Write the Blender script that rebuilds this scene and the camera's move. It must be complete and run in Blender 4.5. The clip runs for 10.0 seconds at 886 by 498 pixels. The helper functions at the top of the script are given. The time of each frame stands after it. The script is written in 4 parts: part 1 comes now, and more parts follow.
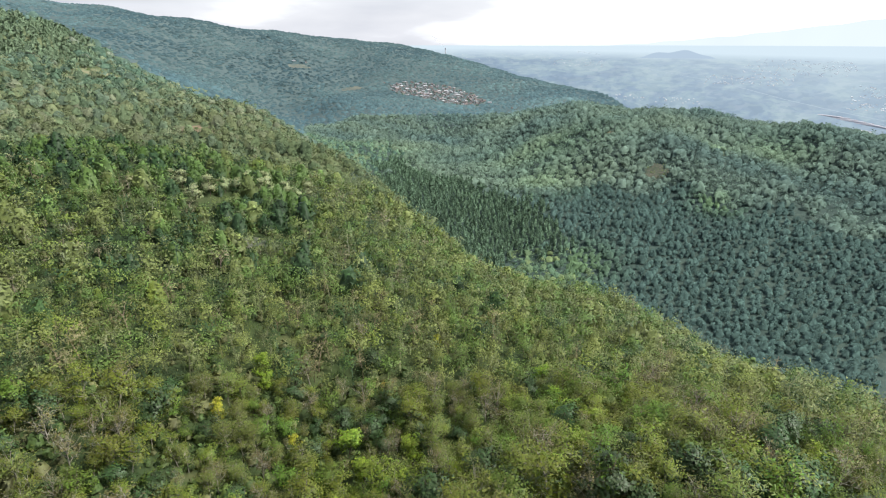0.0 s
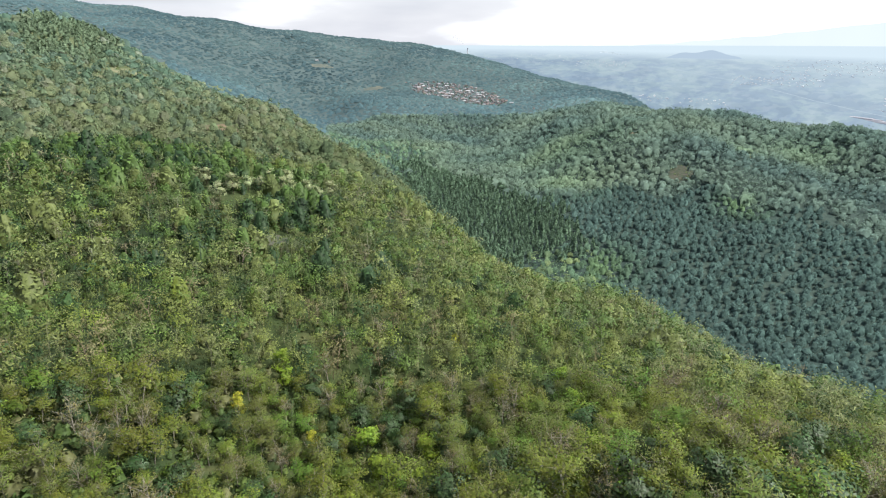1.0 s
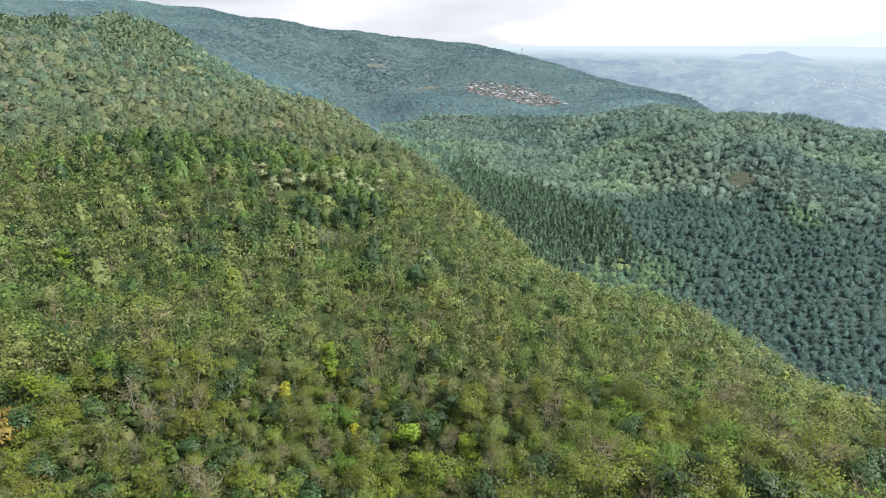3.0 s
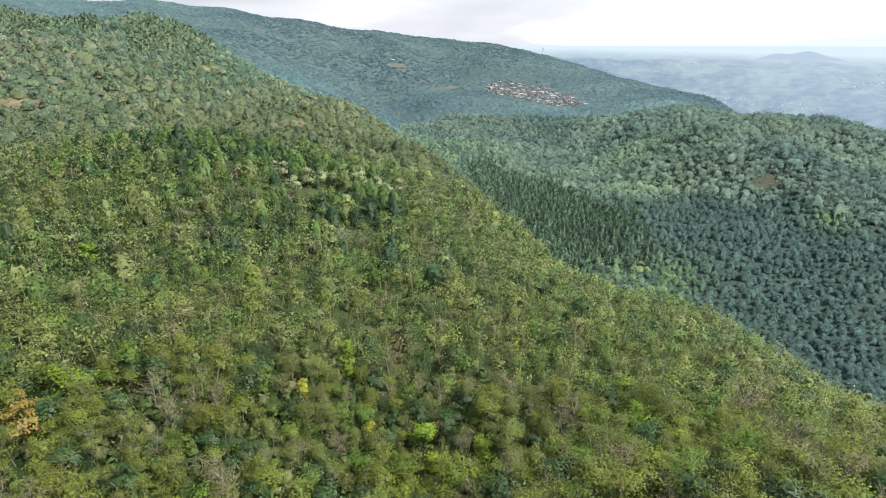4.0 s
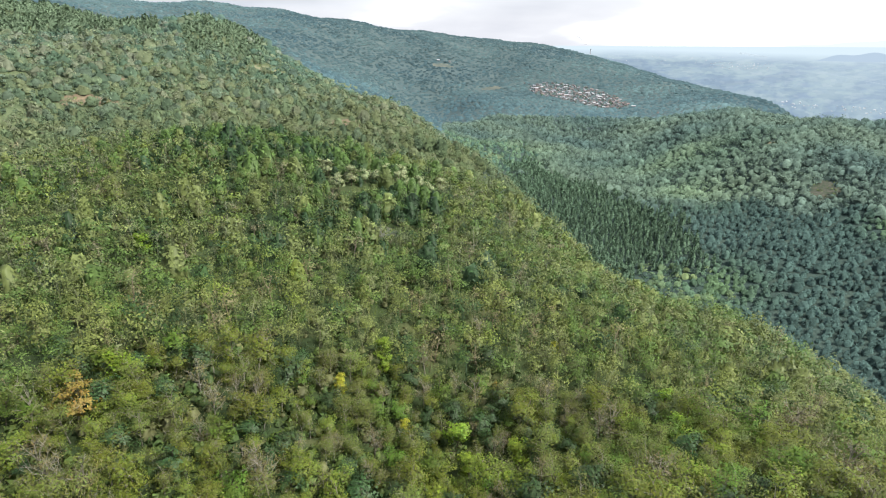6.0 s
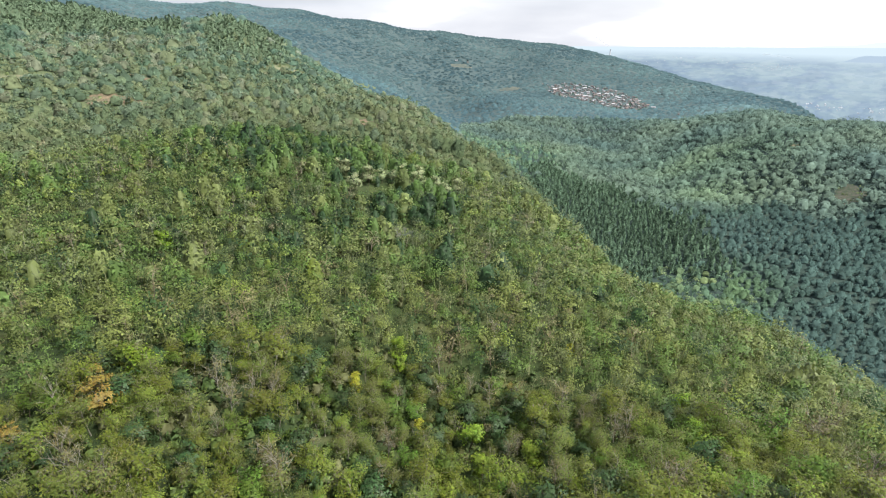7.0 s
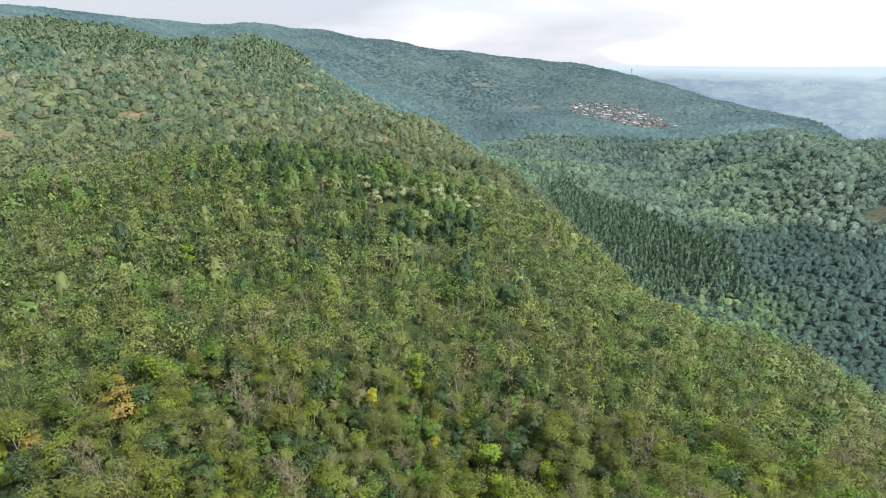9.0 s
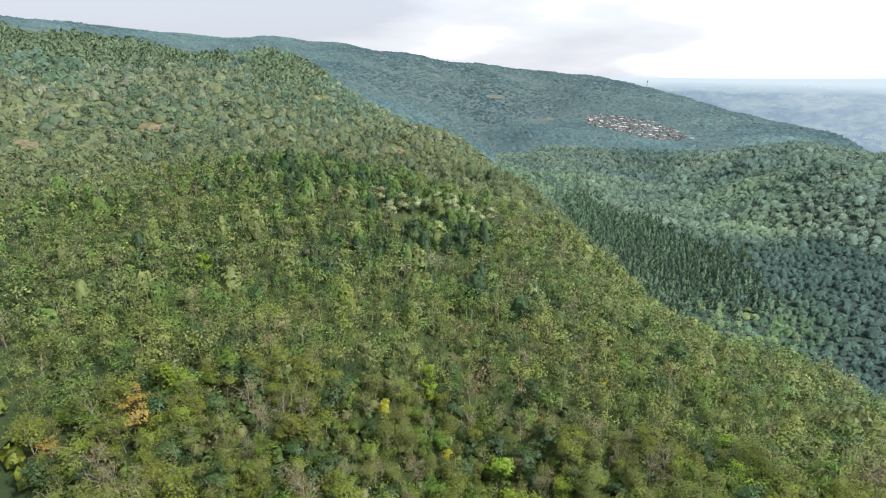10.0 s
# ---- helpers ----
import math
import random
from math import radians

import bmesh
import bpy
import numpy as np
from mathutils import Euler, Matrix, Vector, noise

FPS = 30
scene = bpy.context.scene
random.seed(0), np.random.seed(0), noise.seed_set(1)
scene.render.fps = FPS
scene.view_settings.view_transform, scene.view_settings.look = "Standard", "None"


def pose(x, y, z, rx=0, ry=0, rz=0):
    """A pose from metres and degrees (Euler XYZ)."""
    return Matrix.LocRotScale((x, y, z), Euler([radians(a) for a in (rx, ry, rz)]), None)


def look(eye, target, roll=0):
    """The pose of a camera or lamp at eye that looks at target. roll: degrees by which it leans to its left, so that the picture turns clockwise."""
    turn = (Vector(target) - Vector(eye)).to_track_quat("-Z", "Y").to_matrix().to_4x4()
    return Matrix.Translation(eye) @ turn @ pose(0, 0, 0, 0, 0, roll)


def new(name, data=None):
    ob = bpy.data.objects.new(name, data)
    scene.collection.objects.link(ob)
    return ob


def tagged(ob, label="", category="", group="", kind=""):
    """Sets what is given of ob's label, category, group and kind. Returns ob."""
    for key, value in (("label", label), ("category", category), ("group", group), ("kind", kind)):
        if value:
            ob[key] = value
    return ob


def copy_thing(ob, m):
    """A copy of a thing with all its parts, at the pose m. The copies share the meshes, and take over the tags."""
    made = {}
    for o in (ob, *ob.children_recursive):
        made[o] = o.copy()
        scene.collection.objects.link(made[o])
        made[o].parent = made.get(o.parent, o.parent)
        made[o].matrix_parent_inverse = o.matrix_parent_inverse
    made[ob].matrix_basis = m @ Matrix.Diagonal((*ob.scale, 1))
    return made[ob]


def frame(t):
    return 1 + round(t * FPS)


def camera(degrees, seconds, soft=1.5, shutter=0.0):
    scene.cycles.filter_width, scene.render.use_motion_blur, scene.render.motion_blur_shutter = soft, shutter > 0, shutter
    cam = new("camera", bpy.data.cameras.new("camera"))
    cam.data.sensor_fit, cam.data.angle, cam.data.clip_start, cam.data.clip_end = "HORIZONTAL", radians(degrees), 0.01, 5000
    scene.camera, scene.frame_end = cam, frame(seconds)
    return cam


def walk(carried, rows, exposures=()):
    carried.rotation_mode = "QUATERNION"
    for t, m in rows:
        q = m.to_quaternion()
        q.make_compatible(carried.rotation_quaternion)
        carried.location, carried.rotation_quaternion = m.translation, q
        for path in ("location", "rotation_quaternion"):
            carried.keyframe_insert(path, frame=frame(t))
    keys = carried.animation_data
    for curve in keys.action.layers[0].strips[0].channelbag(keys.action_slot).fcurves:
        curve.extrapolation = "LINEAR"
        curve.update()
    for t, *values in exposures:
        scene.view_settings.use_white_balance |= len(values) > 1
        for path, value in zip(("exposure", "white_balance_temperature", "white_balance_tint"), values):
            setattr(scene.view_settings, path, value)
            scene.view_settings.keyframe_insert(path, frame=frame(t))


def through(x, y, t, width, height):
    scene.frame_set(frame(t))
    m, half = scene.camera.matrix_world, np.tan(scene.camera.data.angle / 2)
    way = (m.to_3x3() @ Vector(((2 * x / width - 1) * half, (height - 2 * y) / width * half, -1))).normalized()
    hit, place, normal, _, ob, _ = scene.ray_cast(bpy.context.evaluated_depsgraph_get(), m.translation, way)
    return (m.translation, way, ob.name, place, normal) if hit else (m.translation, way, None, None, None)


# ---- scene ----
# ---------------------------------------------------------------- camera
# a drone hovering over a wooded hill, turning slowly to its left; metres, z = 0 at the eye
cam = camera(78.73, 10.0, soft=1.15)
# seconds, yaw, pitch, roll
TURNS = [
    (0.0, -0.16, -21.25, 0.08),
    (0.5, 0.93, -21.25, 0.08),
    (1.0, 2.04, -21.25, 0.08),
    (1.5, 3.56, -21.25, 0.06),
    (2.0, 4.91, -21.25, 0.05),
    (2.5, 6.23, -21.23, 0.04),
    (4.0, 9.48, -21.24, 0.05),
    (4.5, 10.45, -21.24, 0.03),
    (5.0, 11.66, -21.24, 0.00),
    (5.5, 12.86, -21.23, -0.01),
    (7.0, 15.83, -21.18, -0.04),
    (7.5, 16.39, -21.02, -0.03),
    (8.0, 16.88, -20.74, -0.01),
    (8.5, 17.43, -20.06, -0.02),
    (9.0, 17.97, -19.38, -0.02),
    (9.5, 18.67, -18.73, 0.00),
    (10.0, 19.50, -18.20, 0.02),
]
walk(cam, [(t, pose(0, 0, 0, 90 + pitch, roll, yaw)) for t, yaw, pitch, roll in TURNS],
     exposures=[(0.0, 0.76, 6250, 10), (1.5, 0.78, 6250, 10), (4.0, 0.85, 6250, 10), (8.0, 0.85, 6250, 10), (10.0, 0.79, 6250, 10)])

# ---------------------------------------------------------------- sky and sun
SUN_AZ, SUN_EL = -98.0, 50.0   # degrees to the left of the first view, and up
sun_dir = Vector((-math.sin(radians(SUN_AZ)) * math.cos(radians(SUN_EL)),
                  math.cos(radians(SUN_AZ)) * math.cos(radians(SUN_EL)), math.sin(radians(SUN_EL))))
sun = new("sun", bpy.data.lights.new("sun", "SUN"))
sun.data.energy, sun.data.angle, sun.data.color = 4.2, radians(6.0), (1.0, 0.96, 0.87)
sun.matrix_world = look((0, 0, 0), -sun_dir)

world = bpy.data.worlds.new("world")
scene.world = world
world.use_nodes = True
wn, wl = world.node_tree.nodes, world.node_tree.links
wn.clear()
w_out, w_bg = wn.new("ShaderNodeOutputWorld"), wn.new("ShaderNodeBackground")
w_sky = wn.new("ShaderNodeTexSky")
w_sky.sky_type, w_sky.sun_disc = "NISHITA", False
w_sky.sun_elevation, w_sky.sun_rotation = radians(SUN_EL), radians(-SUN_AZ)
w_sky.air_density, w_sky.dust_density = 1.2, 3.0
w_co = wn.new("ShaderNodeTexCoord")
w_map = wn.new("ShaderNodeMapping")
w_map.inputs["Scale"].default_value = (1.6, 1.6, 7.0)
w_noise = wn.new("ShaderNodeTexNoise")
w_noise.inputs["Scale"].default_value, w_noise.inputs["Detail"].default_value = 1.7, 5.0
w_ramp = wn.new("ShaderNodeValToRGB")       # cloud deck: lavender grey bellies to bright white
w_ramp.color_ramp.elements[0].position, w_ramp.color_ramp.elements[0].color = 0.34, (3.6, 3.7, 4.1, 1)
w_ramp.color_ramp.elements[1].position, w_ramp.color_ramp.elements[1].color = 0.80, (9.0, 9.0, 9.1, 1)
w_ramp.color_ramp.elements.new(0.60).color = (5.0, 5.0, 5.2, 1)
w_side = wn.new("ShaderNodeVectorMath")     # the deck thins out towards the bright lowland side
w_side.operation = "DOT_PRODUCT"
w_side.inputs[1].default_value = (0.75, 0.66, 0.0)
w_add = wn.new("ShaderNodeMath")
w_add.operation = "MULTIPLY_ADD"
w_add.inputs[1].default_value, w_add.inputs[2].default_value = 0.75, -0.33
w_sum = wn.new("ShaderNodeMath")
w_mix = wn.new("ShaderNodeMix")
w_mix.data_type = "RGBA"
w_mix.inputs[0].default_value = 0.82
wl.new(w_co.outputs["Generated"], w_map.inputs[0])
wl.new(w_map.outputs[0], w_noise.inputs["Vector"])
wl.new(w_co.outputs["Generated"], w_side.inputs[0])
wl.new(w_side.outputs["Value"], w_add.inputs[0])
wl.new(w_add.outputs[0], w_sum.inputs[0])
wl.new(w_noise.outputs["Fac"], w_sum.inputs[1])
wl.new(w_sum.outputs[0], w_ramp.inputs[0])
wl.new(w_sky.outputs[0], w_mix.inputs[6])
wl.new(w_ramp.outputs[0], w_mix.inputs[7])
wl.new(w_mix.outputs[2], w_bg.inputs[0])
w_bg.inputs[1].default_value = 0.12
wl.new(w_bg.outputs[0], w_out.inputs[0])

# ---------------------------------------------------------------- materials


def material(name):
    m = bpy.data.materials.new(name)
    m.use_nodes = True
    m.node_tree.nodes.clear()
    return m, m.node_tree.nodes, m.node_tree.links


def node(nodes, kind, **values):
    n = nodes.new(kind)
    for key, value in values.items():
        n.inputs[key.replace("_", " ")].default_value = value
    return n


def mixer(nodes, links, kind, fac, a, b):
    n = nodes.new("ShaderNodeMix")
    n.data_type, n.blend_type = "RGBA", kind
    for slot, v in ((0, fac), (6, a), (7, b)):
        if hasattr(v, "is_output"):
            links.new(v, n.inputs[slot])
        else:
            n.inputs[slot].default_value = v
    return n.outputs[2]


def ramp(nodes, links, fac, *stops):
    n = nodes.new("ShaderNodeValToRGB")
    while len(n.color_ramp.elements) < len(stops):
        n.color_ramp.elements.new(0.5)
    for e, (p, c) in zip(n.color_ramp.elements, stops):
        e.position, e.color = p, (*c, 1)
    links.new(fac, n.inputs[0])
    return n.outputs[0]


def foliage(name, through=0.3, gloss=0.25, rough=0.55, uneven=0.38):
    """Leaves whose colour is the tree's own tint, uneven from tree to tree and leaf to leaf."""
    m, n, l = material(name)
    tint = n.new("ShaderNodeAttribute")
    tint.attribute_name = "tint"
    geo, info = n.new("ShaderNodeNewGeometry"), n.new("ShaderNodeObjectInfo")
    hsv = n.new("ShaderNodeHueSaturation")
    leaf = n.new("ShaderNodeMapRange")
    leaf.inputs[3].default_value, leaf.inputs[4].default_value = 1 - uneven, 1 + uneven
    tree = n.new("ShaderNodeMapRange")
    tree.inputs[3].default_value, tree.inputs[4].default_value = 0.78, 1.22
    hue = n.new("ShaderNodeMapRange")
    hue.inputs[3].default_value, hue.inputs[4].default_value = 0.478, 0.506
    both = n.new("ShaderNodeMath")
    both.operation = "MULTIPLY"
    l.new(geo.outputs["Random Per Island"], leaf.inputs[0])
    l.new(info.outputs["Random"], tree.inputs[0])
    l.new(info.outputs["Random"], hue.inputs[0])
    l.new(leaf.outputs[0], both.inputs[0])
    l.new(tree.outputs[0], both.inputs[1])
    l.new(both.outputs[0], hsv.inputs["Value"])
    l.new(hue.outputs[0], hsv.inputs["Hue"])
    l.new(tint.outputs["Color"], hsv.inputs["Color"])
    p = node(n, "ShaderNodeBsdfPrincipled", Roughness=rough)
    p.inputs["Specular IOR Level"].default_value = gloss
    t = n.new("ShaderNodeBsdfTranslucent")
    mix = n.new("ShaderNodeMixShader")
    mix.inputs[0].default_value = through
    out = n.new("ShaderNodeOutputMaterial")
    l.new(hsv.outputs[0], p.inputs["Base Color"])
    l.new(hsv.outputs[0], t.inputs["Color"])
    l.new(p.outputs[0], mix.inputs[1])
    l.new(t.outputs[0], mix.inputs[2])
    l.new(mix.outputs[0], out.inputs[0])
    return m


def surface(name, stops, scale, rough=0.9, bump=0.3, detail=8.0, second=None):
    """A rough surface with a noisy colour ramp, and a second, larger pattern over it."""
    m, n, l = material(name)
    co = n.new("ShaderNodeTexCoord")
    fine = node(n, "ShaderNodeTexNoise", Scale=scale, Detail=detail, Roughness=0.65)
    l.new(co.outputs["Object"], fine.inputs["Vector"])
    colour = ramp(n, l, fine.outputs["Fac"], *stops)
    if second:
        wide = node(n, "ShaderNodeTexNoise", Scale=second[0], Detail=4.0)
        l.new(co.outputs["Object"], wide.inputs["Vector"])
        fac = ramp(n, l, wide.outputs["Fac"], (0.45, (0, 0, 0)), (0.62, (1, 1, 1)))
        colour = mixer(n, l, "MIX", fac, colour, (*second[1], 1))
    b = node(n, "ShaderNodeBump", Strength=bump, Distance=0.4)
    l.new(fine.outputs["Fac"], b.inputs["Height"])
    p = node(n, "ShaderNodeBsdfPrincipled", Roughness=rough)
    p.inputs["Specular IOR Level"].default_value = 0.2
    out = n.new("ShaderNodeOutputMaterial")
    l.new(colour, p.inputs["Base Color"])
    l.new(b.outputs[0], p.inputs["Normal"])
    l.new(p.outputs[0], out.inputs[0])
    return m


GLOW = 0.55
LEAVES = foliage("leaves", 0.22, uneven=0.32)
HAZY = foliage("valley_leaves", 0.2, 0.06, 0.9, 0.2)
# leaf contrast kept low, imitating haze
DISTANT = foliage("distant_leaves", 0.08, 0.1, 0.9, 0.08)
WAXY = foliage("waxy_leaves", 0.15, 0.28, 0.5, 0.36)
BARK = surface("pale_bark", ((0.3, (0.15, 0.14, 0.11)), (0.7, (0.30, 0.28, 0.22))), 3.0)
DARK_BARK = surface("dark_bark", ((0.3, (0.06, 0.05, 0.035)), (0.7, (0.16, 0.13, 0.10))), 3.0)
UNDERGROWTH = surface("undergrowth", ((0.30, (0.018, 0.030, 0.010)), (0.52, (0.038, 0.056, 0.018)), (0.74, (0.090, 0.092, 0.038))),
                      0.09, bump=0.8, second=(0.012, (0.022, 0.038, 0.016)))
# undergrowth with the valley's haze mixed in as a bluish cast
VALLEY_GROUND = surface("hazed_valley_undergrowth", ((0.30, (0.028, 0.046, 0.040)), (0.52, (0.042, 0.066, 0.054)), (0.74, (0.070, 0.094, 0.070))),
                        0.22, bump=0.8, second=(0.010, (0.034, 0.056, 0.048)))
# scrub colour shifted to blue-grey to imitate haze
FAR_GROUND = surface("hazed_far_scrub", ((0.30, (0.050, 0.076, 0.078)), (0.52, (0.068, 0.098, 0.098)), (0.74, (0.092, 0.122, 0.114))), 0.03, bump=0.5)
HILL_GROUND = surface("hill_grass", ((0.32, (0.060, 0.084, 0.040)), (0.52, (0.105, 0.128, 0.060)), (0.70, (0.165, 0.170, 0.090))),
                      0.30, bump=0.8, second=(0.014, (0.095, 0.128, 0.066)))
SOIL = surface("bare_soil", ((0.42, (0.045, 0.062, 0.036)), (0.54, (0.074, 0.076, 0.056)), (0.68, (0.112, 0.096, 0.076))), 0.3)
RED_SOIL = surface("red_soil", ((0.40, (0.085, 0.10, 0.055)), (0.52, (0.15, 0.118, 0.075)), (0.68, (0.21, 0.155, 0.10))), 0.2)
STUBBLE = surface("tan_meadow", ((0.38, (0.085, 0.110, 0.055)), (0.52, (0.135, 0.145, 0.080)), (0.68, (0.19, 0.178, 0.11))), 0.15)
# tan dulled and greyed in the colour itself, as if through haze
FAR_FIELD = surface("hazed_far_fields", ((0.38, (0.075, 0.095, 0.082)), (0.52, (0.105, 0.115, 0.094)), (0.68, (0.14, 0.14, 0.112))), 0.05)
DRY_GRASS = surface("dry_grass", ((0.38, (0.045, 0.078, 0.036)), (0.5, (0.080, 0.115, 0.052)), (0.66, (0.125, 0.148, 0.072))), 0.3)

# ---------------------------------------------------------------- lie of the land
# ridge and valley lines: bearing to the left of the first view (degrees), distance, ground height
RIDGES = {
    "rim": [(15.0, 430, -80), (10.8, 372, -80), (8.5, 340, -83), (5.0, 305, -92), (-0.2, 278, -105), (-3.8, 262, -113), (-7.7, 250, -117),
            (-14.2, 242, -117), (-22.2, 225, -114), (-26.6, 205, -112), (-31.9, 187, -109), (-37.4, 172, -100), (-42.1, 162, -95), (-50, 152, -90),
            (-75, 145, -84)],
    "hump": [(14.6, 232, -68), (20.9, 245, -59), (26.8, 262, -54), (33.2, 285, -49), (39.1, 300, -48), (44.8, 310, -51), (56, 330, -55)],
    "plateau": [(0, 5, -62), (0, 55, -62), (40, 90, -62), (64, 100, -60), (60, 210, -57), (30, 175, -64), (100, 200, -56), (180, 200, -60),
                (5, 150, -77), (-20, 120, -80)],
    "saddle": [(18, 330, -74), (27, 345, -66), (35, 400, -58), (50, 420, -52)],
    "shoulder": [(15.4, 480, -82), (17.1, 520, -75), (21.1, 560, -68), (25.7, 630, -48), (29.7, 700, -21), (31.6, 760, -10), (32.8, 790, -2),
                 (35.1, 830, 10), (39.2, 900, 2), (43.5, 950, 29), (49.2, 1000, 29), (53.1, 1060, 42), (56.6, 1100, 62), (80, 1200, 115)],
    "far": [(70, 2200, 145), (54.1, 2200, 133), (48.2, 2200, 114), (40.0, 2200, 104), (35.0, 2200, 104), (29.7, 2200, 95), (24.7, 2200, 62),
            (20.6, 2200, 35), (15.2, 2200, 10), (10.0, 2200, -16), (4.8, 2180, -30), (1.8, 2100, -55), (-1.1, 2050, -79), (-4.5, 1950, -99),
            (-7.9, 1820, -125), (-11.8, 1680, -141), (-15.7, 1540, -146), (-17.9, 1430, -152)],
    "hollow": [(40, 1450, 10), (27, 1200, -50), (20, 1000, -105)],
    "bench": [(3.5, 1500, -110), (-0.5, 1450, -124), (-4.6, 1400, -138), (-4.0, 1270, -146), (-1.1, 1290, -143), (2.4, 1320, -131), (10.3, 1450, -122),
              (10.4, 1300, -132), (7.6, 1200, -146), (-0.5, 1130, -153)],
    "terrace": [(10.7, 950, -159), (7.8, 900, -161), (2.5, 760, -166)],
    "opposite": [(-7.5, 1250, -144), (-12.5, 1120, -126), (-18.0, 960, -112), (-23.1, 900, -102), (-28.0, 870, -106), (-32.2, 850, -118),
                 (-35.8, 840, -114), (-37.5, 815, -122), (-39.5, 780, -142), (-52, 760, -175)],
    "spur": [(-7.0, 1000, -159), (-12.9, 820, -150)],
}
VALLEYS = {
    "gully": [(14.5, 640, -138), (10, 600, -150), (5, 520, -168), (0, 480, -180), (-6, 440, -192), (-15, 405, -199), (-27, 375, -202), (-45, 360, -206),
              (-75, 400, -215)],
    "flank": [(9, 410, -118), (1.5, 360, -140), (-4.2, 340, -152), (-10.7, 322, -158), (-22, 295, -158), (-36, 245, -146), (-50, 230, -140)],
    "ravine": [(-33, 790, -130), (-32.5, 660, -160), (-30, 560, -180)],
    "side": [(-17, 700, -150), (-15, 590, -172)],
    "chasm": [(16.0, 1350, -152), (13.7, 1100, -163)],
    "foot": [(-8, 2150, -300), (-14, 1950, -290), (-20, 1600, -280), (-27, 1350, -280), (-35, 1300, -280), (-60, 1200, -280)],
    "behind": [(180, 900, 0), (130, 1500, 60), (-120, 1200, -150), (180, 2500, 80), (-100, 2500, -330), (110, 2500, 120)],
    "edge": [(-20, 2500, -330), (-45, 2500, -330), (-70, 2500, -330), (-8, 2550, -320), (5, 2700, -250), (25, 2800, -100), (50, 2800, 0)],
}


def polar(az, dist):
    return -math.sin(radians(az)) * dist, math.cos(radians(az)) * dist


def land_points():
    out = []
    for line in (*RIDGES.values(), *VALLEYS.values()):
        pts = [(*polar(a, d), z) for a, d, z in line]
        for p, q in zip(pts, pts[1:]):
            gap = math.dist(p[:2], q[:2])
            steps = max(1, min(4, int(gap / 60)))
            out += [tuple(p[k] + (q[k] - p[k]) * s / steps for k in range(3)) for s in range(steps)]
        out.append(pts[-1])
    kept = []
    for p in out:
        if all(math.dist(p[:2], q[:2]) > 12 for q in kept):
            kept.append(p)
    return np.array(kept)


LAND = land_points()
SOFT = 30.0


def _kernel(a, b):
    return np.sqrt(((a[:, None, :] - b[None, :, :]) ** 2).sum(-1) + SOFT ** 2)


LAND_W = np.linalg.solve(_kernel(LAND[:, :2], LAND[:, :2]) + 0.02 * np.eye(len(LAND)), LAND[:, 2] - LAND[:, 2].mean())


def waves(x, y):
    """Spurs and hollows too small for the ridge lines."""
    r = np.hypot(x, y)
    k = np.clip(r / 900.0, 0.12, 1.2) * (1 - 0.55 * np.clip((r - 1150) / 500, 0, 1))
    far = np.clip((r - 380) / 300, 0, 1) * (9 - 3 * np.clip((r - 1150) / 500, 0, 1)) * np.sin(x / 47 + y / 160 + 1.0) * np.sin(y / 190 + x / 310)
    return far + k * (7 * np.sin(x / 61 + 1.3 * np.sin(y / 97)) * np.sin(y / 73 + 0.8) + 4 * np.sin(x / 23 + y / 41) * np.sin(y / 29 - x / 37 + 2))


def height(x, y):
    x, y = np.atleast_1d(np.asarray(x, float)), np.atleast_1d(np.asarray(y, float))
    out = np.empty(x.shape)
    flat = np.stack([x.ravel(), y.ravel()], -1)
    z = np.concatenate([_kernel(c, LAND[:, :2]) @ LAND_W for c in np.array_split(flat, max(1, len(flat) // 4000))])
    out[...] = z.reshape(x.shape) + LAND[:, 2].mean()
    calm = 1 - np.exp(-(x ** 2 + (y - 1390) ** 2) / 300 ** 2)   # the village stands on level ground
    return out + waves(x, y) * calm

# ---------------------------------------------------------------- building helpers


def mesh_of(name, verts, faces, mats, tint=None, normals=None, smooth=False, pick=None):
    """A mesh from arrays of corners and faces (all of one size)."""
    verts, faces = np.asarray(verts, np.float32), np.asarray(faces, np.int32)
    me = bpy.data.meshes.new(name)
    k = faces.shape[1]
    me.vertices.add(len(verts))
    me.loops.add(faces.size)
    me.polygons.add(len(faces))
    me.vertices.foreach_set("co", verts.ravel())
    me.loops.foreach_set("vertex_index", faces.ravel())
    me.polygons.foreach_set("loop_start", np.arange(0, faces.size, k, dtype=np.int32))
    me.polygons.foreach_set("loop_total", np.full(len(faces), k, np.int32))
    for m in mats:
        me.materials.append(m)
    if pick is not None:
        me.polygons.foreach_set("material_index", np.asarray(pick, np.int32))
    me.update(calc_edges=True)
    me.polygons.foreach_set("use_smooth", np.full(len(faces), bool(smooth or normals is not None)))
    if tint is not None:
        a = me.attributes.new("tint", "FLOAT_COLOR", "POINT")
        rgba = np.ones((len(verts), 4), np.float32)
        rgba[:, :3] = tint
        a.data.foreach_set("color", rgba.ravel())
    if normals is not None:
        me.normals_split_custom_set_from_vertices(np.asarray(normals, np.float32))
    return me


def part(name, me, parent, label=""):
    ob = new(name, me)
    ob.parent = parent
    return tagged(ob, label)


rng = np.random.default_rng(7)


def unit(v):
    return v / np.maximum(np.linalg.norm(v, axis=-1, keepdims=True), 1e-6)


def tris(q):
    return np.concatenate([q[:, (0, 1, 2)], q[:, (0, 2, 3)]])


